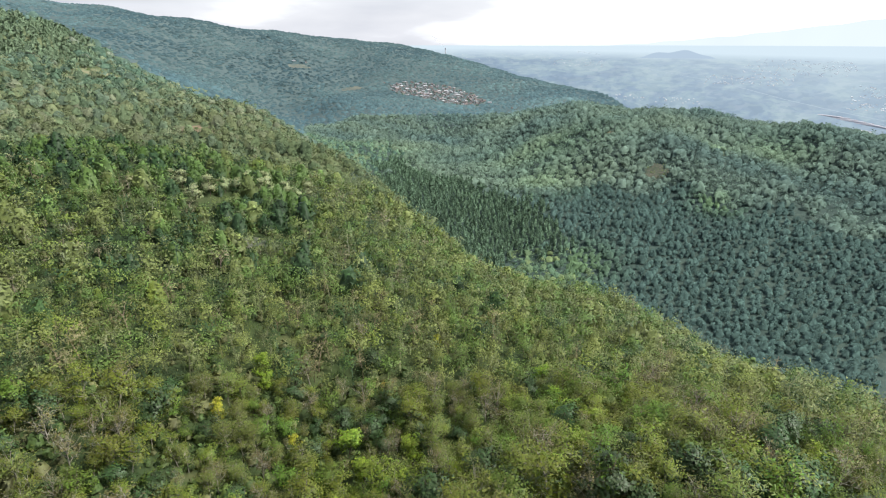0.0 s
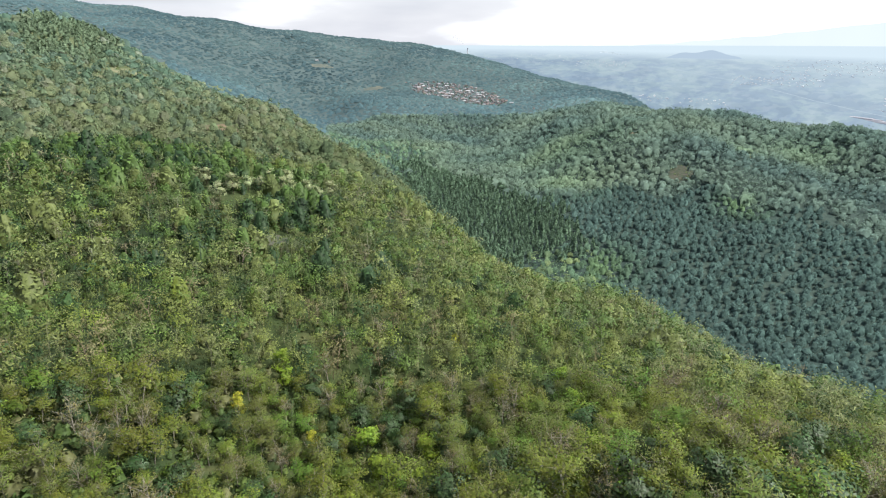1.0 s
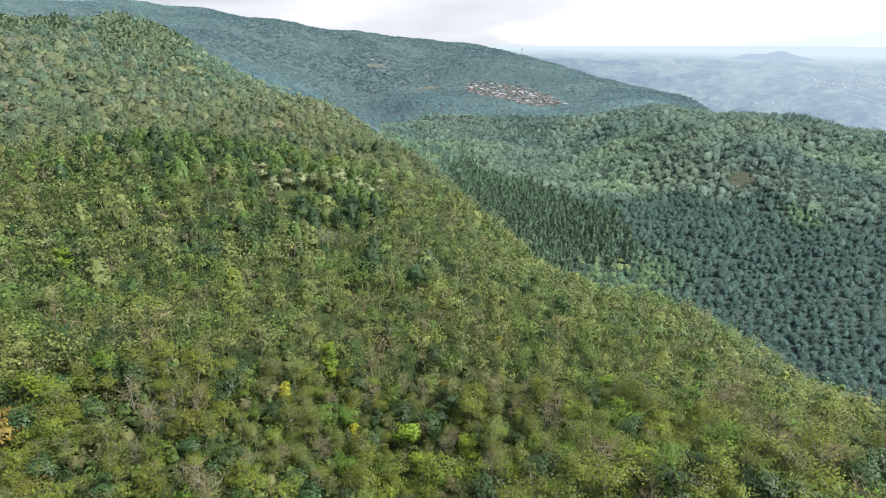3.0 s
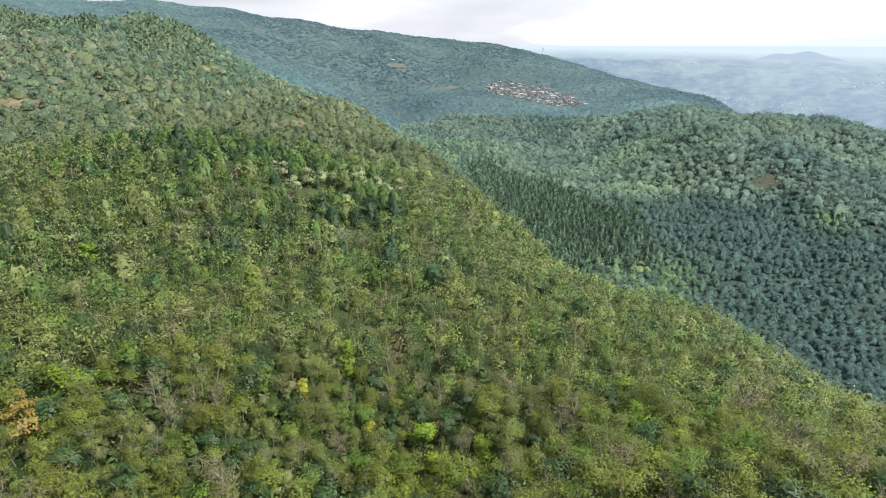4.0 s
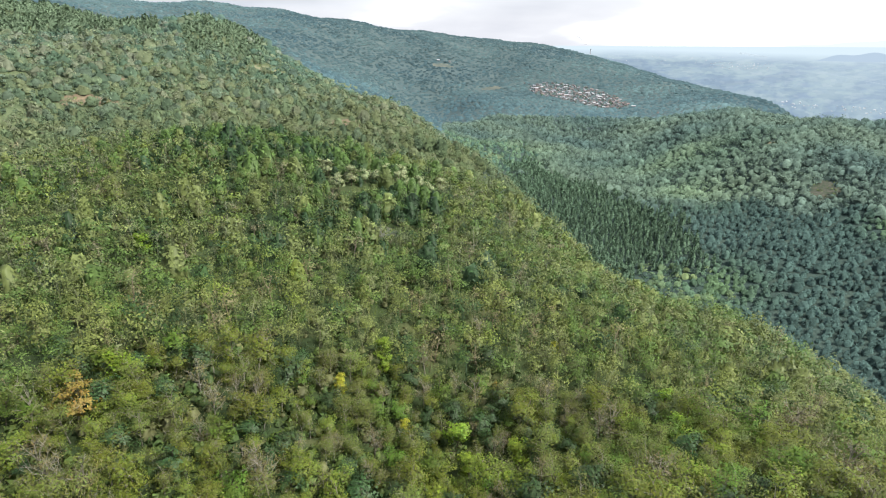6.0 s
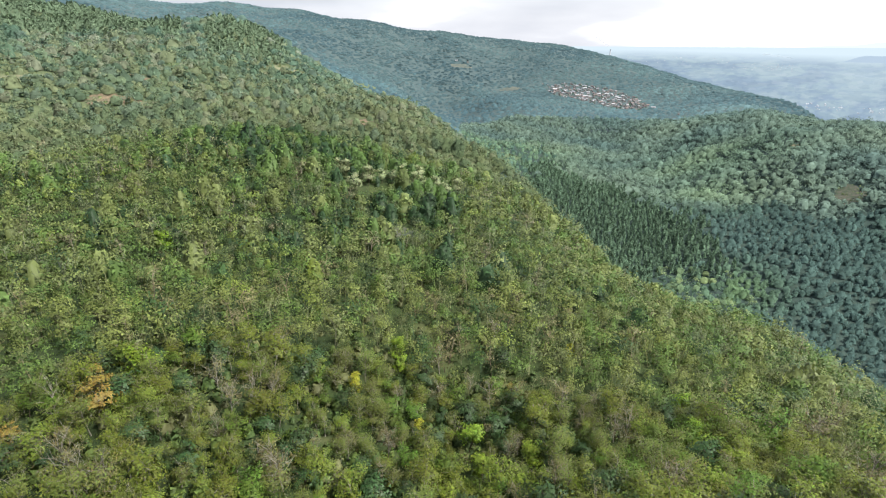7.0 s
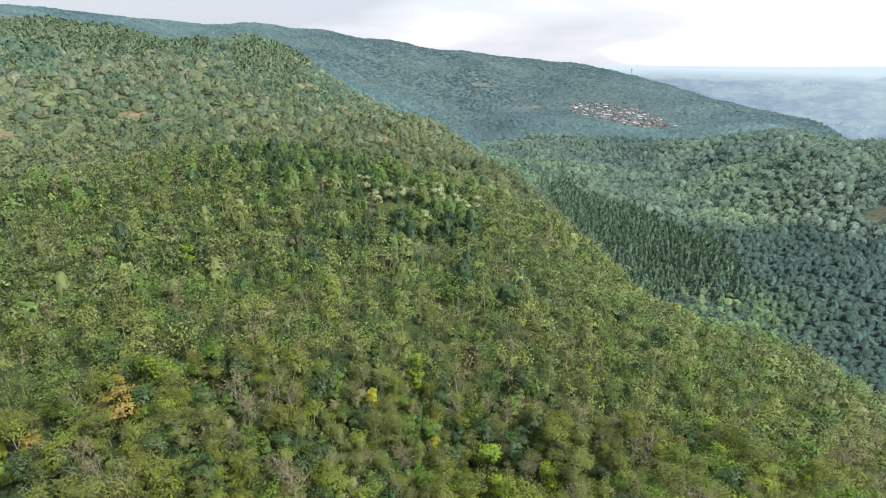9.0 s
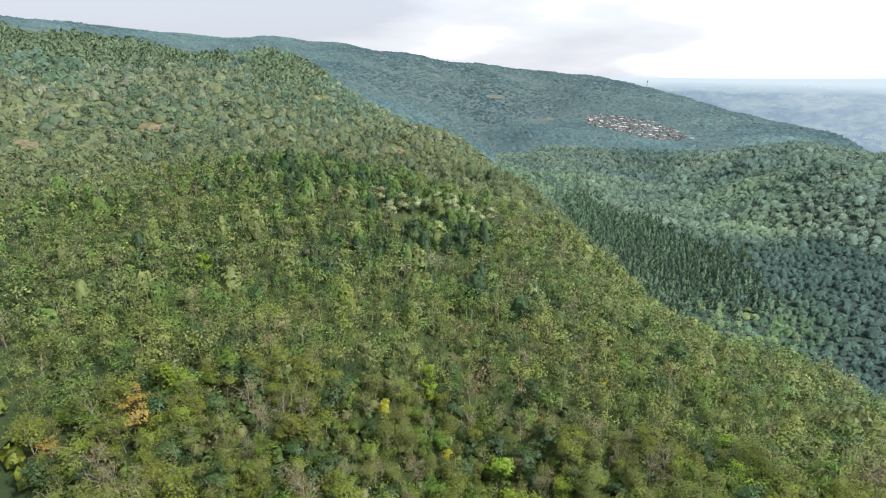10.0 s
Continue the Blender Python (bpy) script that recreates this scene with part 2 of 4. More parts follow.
def leaf_slips(r, centres, out, length, width, droop=0.3, ragged=0.27, tumble=0.55):
    """Leaf sprays: bent-out slips round the centres; each faces roughly along its out direction."""
    n = len(centres)
    nrm = unit(out + r.normal(0, tumble, (n, 3)) + (0, 0, 0.35))
    side = unit(np.cross(nrm, r.normal(0, 1, (n, 3))))
    along = np.cross(side, nrm)
    along[:, 2] -= droop
    along = unit(along)
    side = unit(np.cross(along, nrm))
    ln = length * r.uniform(0.6, 1.4, (n, 1)) / 2
    wd = width * r.uniform(0.6, 1.4, (n, 1)) / 2
    skew = r.uniform(-0.5, 0.5, (n, 1))
    v = np.stack([centres - side * wd - along * ln * 0.8, centres + side * wd - along * ln * 0.6, centres + along * ln + side * wd * skew], 1)
    f = np.arange(3 * n).reshape(n, 3)
    fn = np.cross(v[:, 1] - v[:, 0], v[:, 2] - v[:, 0])
    flip = (fn * out).sum(-1) < 0
    f[flip] = f[flip][:, ::-1]
    soft = unit(out * (1.2 - ragged) + nrm * ragged + (0, 0, 0.2))
    return v.reshape(-1, 3), f, np.repeat(soft, 3, 0)


def rods(lines, sides=3):
    """Tapered limbs as one array: lines of (start, end, start radius, end radius)."""
    vs, fs = [], []
    for a, b, ra, rb in lines:
        a, b = np.asarray(a, float), np.asarray(b, float)
        d = unit(b - a)
        u = unit(np.cross(d, (0.3, 0.9, 0.2)))
        w = np.cross(d, u)
        base = len(vs) * 2 * sides
        ang = np.arange(sides) * 2 * math.pi / sides
        ring = np.cos(ang)[:, None] * u + np.sin(ang)[:, None] * w
        vs.append(np.concatenate([a + ring * ra, b + ring * rb]))
        fs += [(base + k, base + (k + 1) % sides, base + sides + (k + 1) % sides, base + sides + k) for k in range(sides)]
    return np.concatenate(vs), np.array(fs)


def skeleton(r, high, wide, limbs, twigs, clear=0.24, lean=0.06):
    """Trunk, limbs and twigs of a tree, and the twig tips where leaves sit."""
    lines, tips = [], []
    top = np.array([r.normal(0, lean * high), r.normal(0, lean * high), high * r.uniform(0.62, 0.75)])
    mid = top * clear + (r.normal(0, 0.1), r.normal(0, 0.1), 0)
    rad = 0.012 * high + 0.03
    lines += [((0, 0, -0.8), mid, rad * 1.25, rad), (mid, top, rad, rad * 0.55)]
    for k in range(limbs):
        s = r.uniform(0.0, 1.0)
        a = mid + (top - mid) * s
        ang = k * 2.4 + r.uniform(-0.5, 0.5)
        reach = wide * r.uniform(0.55, 1.0) * (1.05 - 0.45 * s)
        rise = high * r.uniform(0.12, 0.34) * (0.6 + 0.6 * s)
        b = a + (math.cos(ang) * reach * 0.55, math.sin(ang) * reach * 0.55, rise * 0.7)
        c = a + (math.cos(ang + 0.2) * reach, math.sin(ang + 0.2) * reach, rise)
        lines += [(a, b, rad * 0.5, rad * 0.33), (b, c, rad * 0.33, rad * 0.14)]
        tips += [b + (c - b) * 0.5, c]
        for _ in range(twigs):
            s2 = r.uniform(0.25, 1.0)
            p = a + (b - a) * (s2 * 2) if s2 < 0.5 else b + (c - b) * (s2 * 2 - 1)
            q = p + r.normal(0, 1, 3) * (wide * 0.26, wide * 0.26, high * 0.07) + (0, 0, high * 0.06)
            lines.append((p, q, rad * 0.28, rad * 0.10))
            tips.append(q)
    lines.append((top, top + (r.normal(0, 0.3), r.normal(0, 0.3), high * 0.22), rad * 0.5, rad * 0.12))
    tips.append(top + (0, 0, high * 0.2))
    return lines, np.array(tips)


def crown(r, tips, leaves, spread, length, width, high, droop=0.3, ragged=0.5):
    """Leaf sprays gathered round the twig tips, so that the crown is lumpy and has gaps."""
    c = tips[r.integers(0, len(tips), leaves)] + r.normal(0, 1, (leaves, 3)) * (spread, spread, spread * 0.45)
    heart = np.array([tips[:, 0].mean(), tips[:, 1].mean(), high * 0.5])
    clump = unit(c - heart)
    return leaf_slips(r, c, clump, length, width, droop, ragged)


# kinds of trees: height, crown radius, limbs, twigs, leaf sprays, spread, spray length, width, tint, bark, name, label, category
GREEN, OLIVE, SAGE, BROWN = (0.080, 0.140, 0.018), (0.116, 0.150, 0.020), (0.110, 0.140, 0.028), (0.140, 0.130, 0.046)
KINDS = {
    "leafy": (6.4, 2.4, 11, 3, 1050, 0.46, 0.34, 0.20, OLIVE, "broadleaf_tree", "olive-green broadleaf tree with a loose crown on the hillside"),
    "green": (6.2, 2.3, 10, 3, 1050, 0.46, 0.36, 0.24, GREEN, "leafy_tree", "fresh green leafy tree standing in the hillside wood"),
    "feather": (7.0, 2.5, 12, 3, 980, 0.46, 0.46, 0.11, SAGE, "feathery_tree", "thin grey-green feathery tree with pale limbs on the hillside"),
    "dry": (7.2, 2.5, 13, 5, 460, 0.42, 0.36, 0.12, BROWN, "half_bare_tree", "half-bare tree with grey twigs and brown leaves on the hillside"),
    "dark": (6.8, 2.4, 10, 3, 1250, 0.43, 0.38, 0.27, (0.038, 0.074, 0.024), "dark_tree", "dense dark green tree among paler hillside trees"),
    "lime": (6.4, 2.3, 10, 3, 1100, 0.40, 0.42, 0.32, (0.142, 0.220, 0.020), "lime_green_tree", "bright lime-green tree with large leaves in the wood"),
    "yellow": (6.5, 1.7, 8, 4, 800, 0.32, 0.40, 0.26, (0.300, 0.330, 0.030), "yellow_tree", "small yellow-leaved tree standing out of the wood"),
    "orange": (7.2, 3.2, 11, 5, 1500, 0.36, 0.42, 0.28, (0.215, 0.165, 0.034), "orange_tree", "orange-leaved spreading tree among green trees"),
    "silver": (7.5, 2.9, 10, 3, 1300, 0.55, 0.50, 0.34, (0.300, 0.350, 0.180), "silvery_tree", "silvery pale green tree on the hill's crest"),
}


def tree_proto(kind, seed):
    """Trunk and crown meshes of one tree of that kind."""
    r = np.random.default_rng(seed)
    high, wide, limbs, twigs, leaves, spread, ln, wd, tint, name, label = KINDS[kind]
    lines, tips = skeleton(r, high, wide, limbs, twigs)
    v, f = rods(lines)
    trunk = mesh_of("trunk", v, f, [DARK_BARK if kind in ("dark", "green", "lime", "silver") else BARK], smooth=True)
    v, f, n = crown(r, tips, leaves, spread, ln, wd, high)
    shade = np.repeat(r.uniform(0.85, 1.15, (len(f), 1)) * (1 + r.normal(0, 0.06, (len(f), 3))), 3, 0)
    top = mesh_of("crown", v, f, [WAXY if kind == "dark" else LEAVES], tint=np.clip(np.array(tint) * shade, 0, 1), normals=n)
    return trunk, top


def tree_thing(kind, seed):
    name, label = KINDS[kind][9:]
    ob = tagged(new(name), label, "tree", name.replace("_", " ") + "s on the near slope")
    trunk, top = tree_proto(kind, seed)
    part("trunk", trunk, ob)
    part("crown", top, ob)
    return ob


def many(name, protos, spots, mats, label, category, albedo=1.0):
    """One object of kind stuff: prototypes (verts, faces, normals, per-corner share of tint) set at many spots (x, y, z, scale, tint, proto)."""
    vs, fs, ns, ts, base = [], [], [], [], 0
    spots_by = {}
    for s in spots:
        spots_by.setdefault(s[5], []).append(s)
    for p, group in spots_by.items():
        v, f, n, share = protos[p]
        g = np.array([(s[0], s[1], s[2], s[3]) for s in group], np.float32)
        tint = np.array([s[4] for s in group], np.float32) * albedo
        ang = rng.uniform(0, 2 * math.pi, len(g)).astype(np.float32)
        c, s_ = np.cos(ang)[:, None], np.sin(ang)[:, None]
        tall = g[:, 3:4] * rng.uniform(0.85, 1.2, (len(g), 1))
        vx = (v[None, :, 0] * c - v[None, :, 1] * s_) * g[:, 3:4] + g[:, 0:1]
        vy = (v[None, :, 0] * s_ + v[None, :, 1] * c) * g[:, 3:4] + g[:, 1:2]
        vz = v[None, :, 2] * tall + g[:, 2:3]
        vs.append(np.stack([vx, vy, vz], -1).reshape(-1, 3))
        ns.append(np.stack([n[None, :, 0] * c - n[None, :, 1] * s_, n[None, :, 0] * s_ + n[None, :, 1] * c,
                            np.broadcast_to(n[None, :, 2], vx.shape)], -1).reshape(-1, 3))
        ts.append((tint[:, None, :] * share[None, :, :]).reshape(-1, 3))
        fs.append((f[None] + (np.arange(len(g)) * len(v))[:, None, None] + base).reshape(-1, f.shape[1]))
        base += len(g) * len(v)
    me = mesh_of(name, np.concatenate(vs), np.concatenate(fs), mats, tint=np.clip(np.concatenate(ts), 0, 1), normals=np.concatenate(ns))
    return tagged(new(name, me), label, category, kind="stuff")


def small_proto(seed, high, wide, limbs, twigs, leaves, spread, ln, wd, stems=3, ragged=0.2):
    """A tree for the middle distance: leaf sprays and a few thin bare limbs in one mesh."""
    r = np.random.default_rng(seed)
    lines, tips = skeleton(r, high, wide, limbs, twigs)
    v, f, n = crown(r, tips, leaves, spread, ln, wd, high, 0.3, ragged)
    share = np.repeat(r.uniform(0.8, 1.2, (len(f), 1)) * np.ones(3), 3, 0)
    if stems:
        sv, sf = rods([lines[0], lines[1]] + lines[2:2 + 2 * stems], 3)
        sn = unit((sv - sv.mean(0)) * (1, 1, 0) + (0, 0, 0.9))
        f = np.concatenate([f, tris(sf) + len(v)])
        v, n = np.concatenate([v, sv]), np.concatenate([n, sn])
        share = np.concatenate([share, np.tile((1.1, 0.95, 1.4), (len(sv), 1))])
    return v, f, n, share


def dome_proto(seed, high, wide, leaves, size, ragged=0.25, tumble=0.32):
    """A dense tree far off: leafy slips over an uneven crown, which is open below, round a darker heart."""
    r = np.random.default_rng(seed)
    v, n, f = [], [], []
    for t, (rad, lev) in enumerate(((0.72, 0.18), (0.55, 0.62))):
        for k in range(4):
            a = (k + 0.5 * t) * math.pi / 2 + r.uniform(-0.3, 0.3)
            w = wide * rad * r.uniform(0.8, 1.15)
            v.append((math.cos(a) * w, math.sin(a) * w, high * lev * r.uniform(0.85, 1.15)))
            n.append(unit(np.array((math.cos(a), math.sin(a), 0.4 + t))))
    v.append((r.normal(0, 0.1) * wide, r.normal(0, 0.1) * wide, high * 0.86))
    n.append(np.array((0, 0, 1.0)))
    f = [(k, (k + 1) % 4, 4 + (k + 1) % 4, 4 + k) for k in range(4)] + [(4, 5, 6, 8), (6, 7, 4, 8)]
    share = np.full((9, 3), 0.9)
    lobes = unit(r.normal(0, 1, (6, 3)) * (1, 1, 0.6) + (0, 0, 0.5))
    u = unit(lobes[r.integers(0, 6, leaves)] + r.normal(0, 0.42, (leaves, 3)))
    u[:, 2] = np.abs(u[:, 2]) * 0.9 + 0.02
    c = u * (wide, wide, high * 0.62) * r.uniform(0.78, 1.08, (leaves, 1)) + (0, 0, high * 0.32)
    lv, lf, ln = leaf_slips(r, c, unit(u), size, size * 0.72, 0.0, ragged, tumble)
    return (np.concatenate([np.array(v), lv]), np.concatenate([tris(np.array(f)), lf + 9]), np.concatenate([np.array(n), ln]),
            np.concatenate([share, np.repeat(r.uniform(0.8, 1.2, (leaves, 1)) * np.ones(3), 3, 0)]))


def round_proto(seed, high, wide, slips, size, up=0.6):
    """A dense crown in the distance: a lumpy, uneven body with leaf sprays standing out of it all over."""
    r = np.random.default_rng(seed)
    seg, v, n = 7, [], []
    for t, (rad, lev) in enumerate(((0.95, 0.02), (0.92, 0.45), (0.52, 0.80))):
        for k in range(seg):
            ang = (k + 0.5 * t) * 2 * math.pi / seg + r.uniform(-0.35, 0.35)
            w = wide * rad * r.uniform(0.55, 1.25)
            v.append((math.cos(ang) * w, math.sin(ang) * w, high * lev * r.uniform(0.7, 1.25)))
            n.append((math.cos(ang), math.sin(ang), 0.2 + 0.7 * t))
    v.append((r.normal(0, 0.2) * wide, r.normal(0, 0.2) * wide, high * r.uniform(0.85, 1.05)))
    n.append((0, 0, 1.6))
    f = []
    for t in (0, seg):
        for k in range(seg):
            m = (k + 1) % seg
            f += [(t + k, t + m, t + seg + k), (t + m, t + seg + m, t + seg + k)]
    f += [(2 * seg + k, 2 * seg + (k + 1) % seg, 3 * seg) for k in range(seg)]
    u = unit(r.normal(0, 1, (slips, 3)) * (1, 1, 0.7) + (0, 0, 0.5))
    u[:, 2] = np.abs(u[:, 2])
    c = u * (wide * 0.9, wide * 0.9, high * 0.5) * r.uniform(0.85, 1.2, (slips, 1)) + (0, 0, high * 0.42)
    lv, lf, ln = leaf_slips(r, c, u, size, size * 0.72, 0.1, 0.5, 0.75)
    nn = np.concatenate([unit(np.array(n)) + r.normal(0, 0.38, (len(n), 3)), ln])
    share = np.concatenate([np.repeat(r.uniform(0.6, 1.1, (len(v), 1)), 3, 1), np.repeat(np.repeat(r.uniform(0.8, 1.3, (slips, 1)), 3, 1), 3, 0)])
    return np.concatenate([np.array(v), lv]), np.concatenate([np.array(f), lf + len(v)]), unit(nn + np.array((0, 0, up))), share


def pine_proto(seed, high, wide, tiers):
    """A narrow pine: drooping sprays in tiers up a thin stem."""
    r = np.random.default_rng(seed)
    cs, out = [], []
    for k in range(tiers):
        s = k / (tiers - 1)
        for j in range(6 if s < 0.7 else 4):
            a = j * 1.05 + k * 0.6 + r.uniform(-0.3, 0.3)
            rad = wide * (1 - s) ** 0.8 * r.uniform(0.45, 0.75) + 0.1
            cs.append((math.cos(a) * rad, math.sin(a) * rad, high * (0.25 + 0.72 * s)))
            out.append((math.cos(a), math.sin(a), 0.35))
    v, f, n = leaf_slips(r, np.array(cs), unit(np.array(out)), wide * 1.1, wide * 0.7, 0.5, 0.15)
    share = np.repeat(r.uniform(0.8, 1.2, (len(f), 1)) * np.ones(3), 3, 0)
    return v, f, n, share


def calm(proto, up):
    """The same tree with softer relief, its leaves turned more to the sky."""
    v, f, n, share = proto
    return v, f, unit(n + np.array((0, 0, up))), share


def billow_proto(seed, high, wide):
    """A clump of crowns on a far ridge: one soft uneven bulge."""
    r = np.random.default_rng(seed)
    v, n = [], []
    for t, (rad, lev) in enumerate(((1.0, -0.45), (0.66, 0.66))):
        for k in range(5):
            a = (k + 0.5 * t) * 2 * math.pi / 5 + r.uniform(-0.3, 0.3)
            w = wide * rad * r.uniform(0.7, 1.2)
            v.append((math.cos(a) * w, math.sin(a) * w, high * lev * r.uniform(0.75, 1.2)))
            n.append(unit(np.array((math.cos(a), math.sin(a), 0.7 + t))))
    v.append((r.normal(0, 0.2) * wide, r.normal(0, 0.2) * wide, high))
    n.append(np.array((0, 0, 1.0)))
    f = ([(k, (k + 1) % 5, 5 + k) for k in range(5)] + [((k + 1) % 5, 5 + (k + 1) % 5, 5 + k) for k in range(5)]
         + [(5 + k, 5 + (k + 1) % 5, 10) for k in range(5)])
    return np.array(v), np.array(f), np.array(n), np.repeat(r.uniform(0.85, 1.15, (11, 1)), 3, 1)


# ---------------------------------------------------------------- ground
rings = np.concatenate([np.geomspace(0.01, 60, 22)[:-1], np.geomspace(60, 2600, 150)])
bearings = np.radians(np.arange(0, 360, 1.25))
ga, gr = np.meshgrid(bearings, rings)
gx, gy = -np.sin(ga) * gr, np.cos(ga) * gr
gz = height(gx, gy)
LOW = -330.0
fade = np.clip((gr - 2250) / 350, 0, 1)
hidden = (np.degrees(ga) + 180) % 360 - 180
gz = gz * (1 - fade) + np.where((hidden > -110) & (hidden < 30), LOW, gz) * fade
nb = len(bearings)
idx = np.arange(len(rings) * nb).reshape(len(rings), nb)
quads = np.stack([idx[:-1], np.roll(idx[:-1], -1, 1), np.roll(idx[1:], -1, 1), idx[1:]], -1).reshape(-1, 4)
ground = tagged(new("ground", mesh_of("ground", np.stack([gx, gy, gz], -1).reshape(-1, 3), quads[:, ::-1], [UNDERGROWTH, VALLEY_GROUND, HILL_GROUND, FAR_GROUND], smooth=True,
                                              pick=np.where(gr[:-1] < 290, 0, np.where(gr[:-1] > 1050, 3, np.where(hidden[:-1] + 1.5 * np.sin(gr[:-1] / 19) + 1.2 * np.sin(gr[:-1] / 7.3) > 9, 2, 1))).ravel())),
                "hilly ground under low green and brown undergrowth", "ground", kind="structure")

# ---------------------------------------------------------------- lowland far off, in haze
def low_level(r):
    """Height of the lowland at a distance; it rises gently towards the horizon."""
    return -335 + (335 - 48) * np.clip((np.asarray(r, float) - 2300) / 2400, 0, 1) ** 0.85


def haze_backdrop():
    """The lowland towards the horizon: fields and woods, pale with distance. It glows, as the lit air before it does."""
    r = np.geomspace(1900, 4700, 60)
    a = np.radians(np.arange(-130, 150, 2.0))
    aa, rr = np.meshgrid(a, r)
    z = low_level(rr)
    ii = np.arange(rr.size).reshape(rr.shape)
    q = np.stack([ii[:-1, :-1], ii[:-1, 1:], ii[1:, 1:], ii[1:, :-1]], -1).reshape(-1, 4)
    m, n, l = material("hazy_lowland")
    co = n.new("ShaderNodeTexCoord")
    sep = n.new("ShaderNodeSeparateXYZ")
    l.new(co.outputs["Object"], sep.inputs[0])
    turn = n.new("ShaderNodeMath")
    turn.operation = "ARCTAN2"
    l.new(sep.outputs[0], turn.inputs[0])
    l.new(sep.outputs[1], turn.inputs[1])
    lay = n.new("ShaderNodeCombineXYZ")
    l.new(turn.outputs[0], lay.inputs[0])
    l.new(sep.outputs[2], lay.inputs[1])
    mp = n.new("ShaderNodeMapping")
    mp.inputs["Scale"].default_value = (22.0, 0.032, 0.0)
    l.new(lay.outputs[0], mp.inputs[0])
    land = node(n, "ShaderNodeTexNoise", Scale=0.7, Detail=10.0, Roughness=0.62, Distortion=0.6)
    l.new(mp.outputs[0], land.inputs["Vector"])
    # bluish land colours already hold some of the haze
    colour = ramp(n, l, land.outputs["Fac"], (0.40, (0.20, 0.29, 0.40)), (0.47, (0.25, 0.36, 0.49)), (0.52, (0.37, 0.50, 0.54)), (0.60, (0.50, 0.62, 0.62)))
    fields = node(n, "ShaderNodeTexVoronoi", Scale=4.0)
    bend = node(n, "ShaderNodeTexNoise", Scale=3.0, Detail=4.0)
    l.new(mp.outputs[0], bend.inputs["Vector"])
    l.new(mixer(n, l, "ADD", 0.5, mp.outputs[0], bend.outputs["Color"]), fields.inputs["Vector"])
    grey = n.new("ShaderNodeRGBToBW")
    l.new(fields.outputs["Color"], grey.inputs[0])
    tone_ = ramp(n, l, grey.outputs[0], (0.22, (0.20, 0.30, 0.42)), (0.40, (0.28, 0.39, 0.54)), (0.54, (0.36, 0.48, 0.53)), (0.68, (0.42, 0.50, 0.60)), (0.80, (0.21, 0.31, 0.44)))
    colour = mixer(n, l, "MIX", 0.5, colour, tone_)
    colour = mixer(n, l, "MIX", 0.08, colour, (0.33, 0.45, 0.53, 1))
    # haze painted into the glow: paler with distance and towards the bright side
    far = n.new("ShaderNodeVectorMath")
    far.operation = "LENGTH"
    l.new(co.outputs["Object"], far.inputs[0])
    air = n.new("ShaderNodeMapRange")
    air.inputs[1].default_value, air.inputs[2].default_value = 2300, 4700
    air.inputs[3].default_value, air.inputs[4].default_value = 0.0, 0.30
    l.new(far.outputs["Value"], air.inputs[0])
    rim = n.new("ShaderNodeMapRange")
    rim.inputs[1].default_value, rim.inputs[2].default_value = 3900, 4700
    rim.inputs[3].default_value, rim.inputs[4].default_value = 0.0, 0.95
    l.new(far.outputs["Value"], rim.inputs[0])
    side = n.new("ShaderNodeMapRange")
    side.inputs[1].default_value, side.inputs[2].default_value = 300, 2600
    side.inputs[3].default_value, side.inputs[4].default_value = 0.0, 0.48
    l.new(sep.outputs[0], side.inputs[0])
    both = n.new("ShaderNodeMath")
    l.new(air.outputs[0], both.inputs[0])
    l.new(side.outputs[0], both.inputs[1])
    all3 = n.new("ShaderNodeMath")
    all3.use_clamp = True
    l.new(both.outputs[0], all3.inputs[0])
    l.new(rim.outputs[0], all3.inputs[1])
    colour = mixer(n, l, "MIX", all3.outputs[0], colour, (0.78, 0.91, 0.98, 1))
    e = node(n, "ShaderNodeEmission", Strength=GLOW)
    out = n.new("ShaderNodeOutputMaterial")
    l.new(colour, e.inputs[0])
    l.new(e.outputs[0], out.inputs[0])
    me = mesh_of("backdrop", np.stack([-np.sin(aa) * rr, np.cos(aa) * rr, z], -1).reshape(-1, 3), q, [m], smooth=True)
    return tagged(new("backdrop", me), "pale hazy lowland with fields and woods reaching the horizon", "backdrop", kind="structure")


# unlit emission in a pale colour, which paints haze over a far thing
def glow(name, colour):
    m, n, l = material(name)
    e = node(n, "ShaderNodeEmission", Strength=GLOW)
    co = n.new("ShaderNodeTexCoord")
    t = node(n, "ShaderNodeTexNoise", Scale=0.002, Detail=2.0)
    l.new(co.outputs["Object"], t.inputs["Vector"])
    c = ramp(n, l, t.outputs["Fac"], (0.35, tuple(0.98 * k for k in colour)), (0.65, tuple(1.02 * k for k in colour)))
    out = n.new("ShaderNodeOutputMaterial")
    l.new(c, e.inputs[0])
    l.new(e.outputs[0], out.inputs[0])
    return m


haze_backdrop()


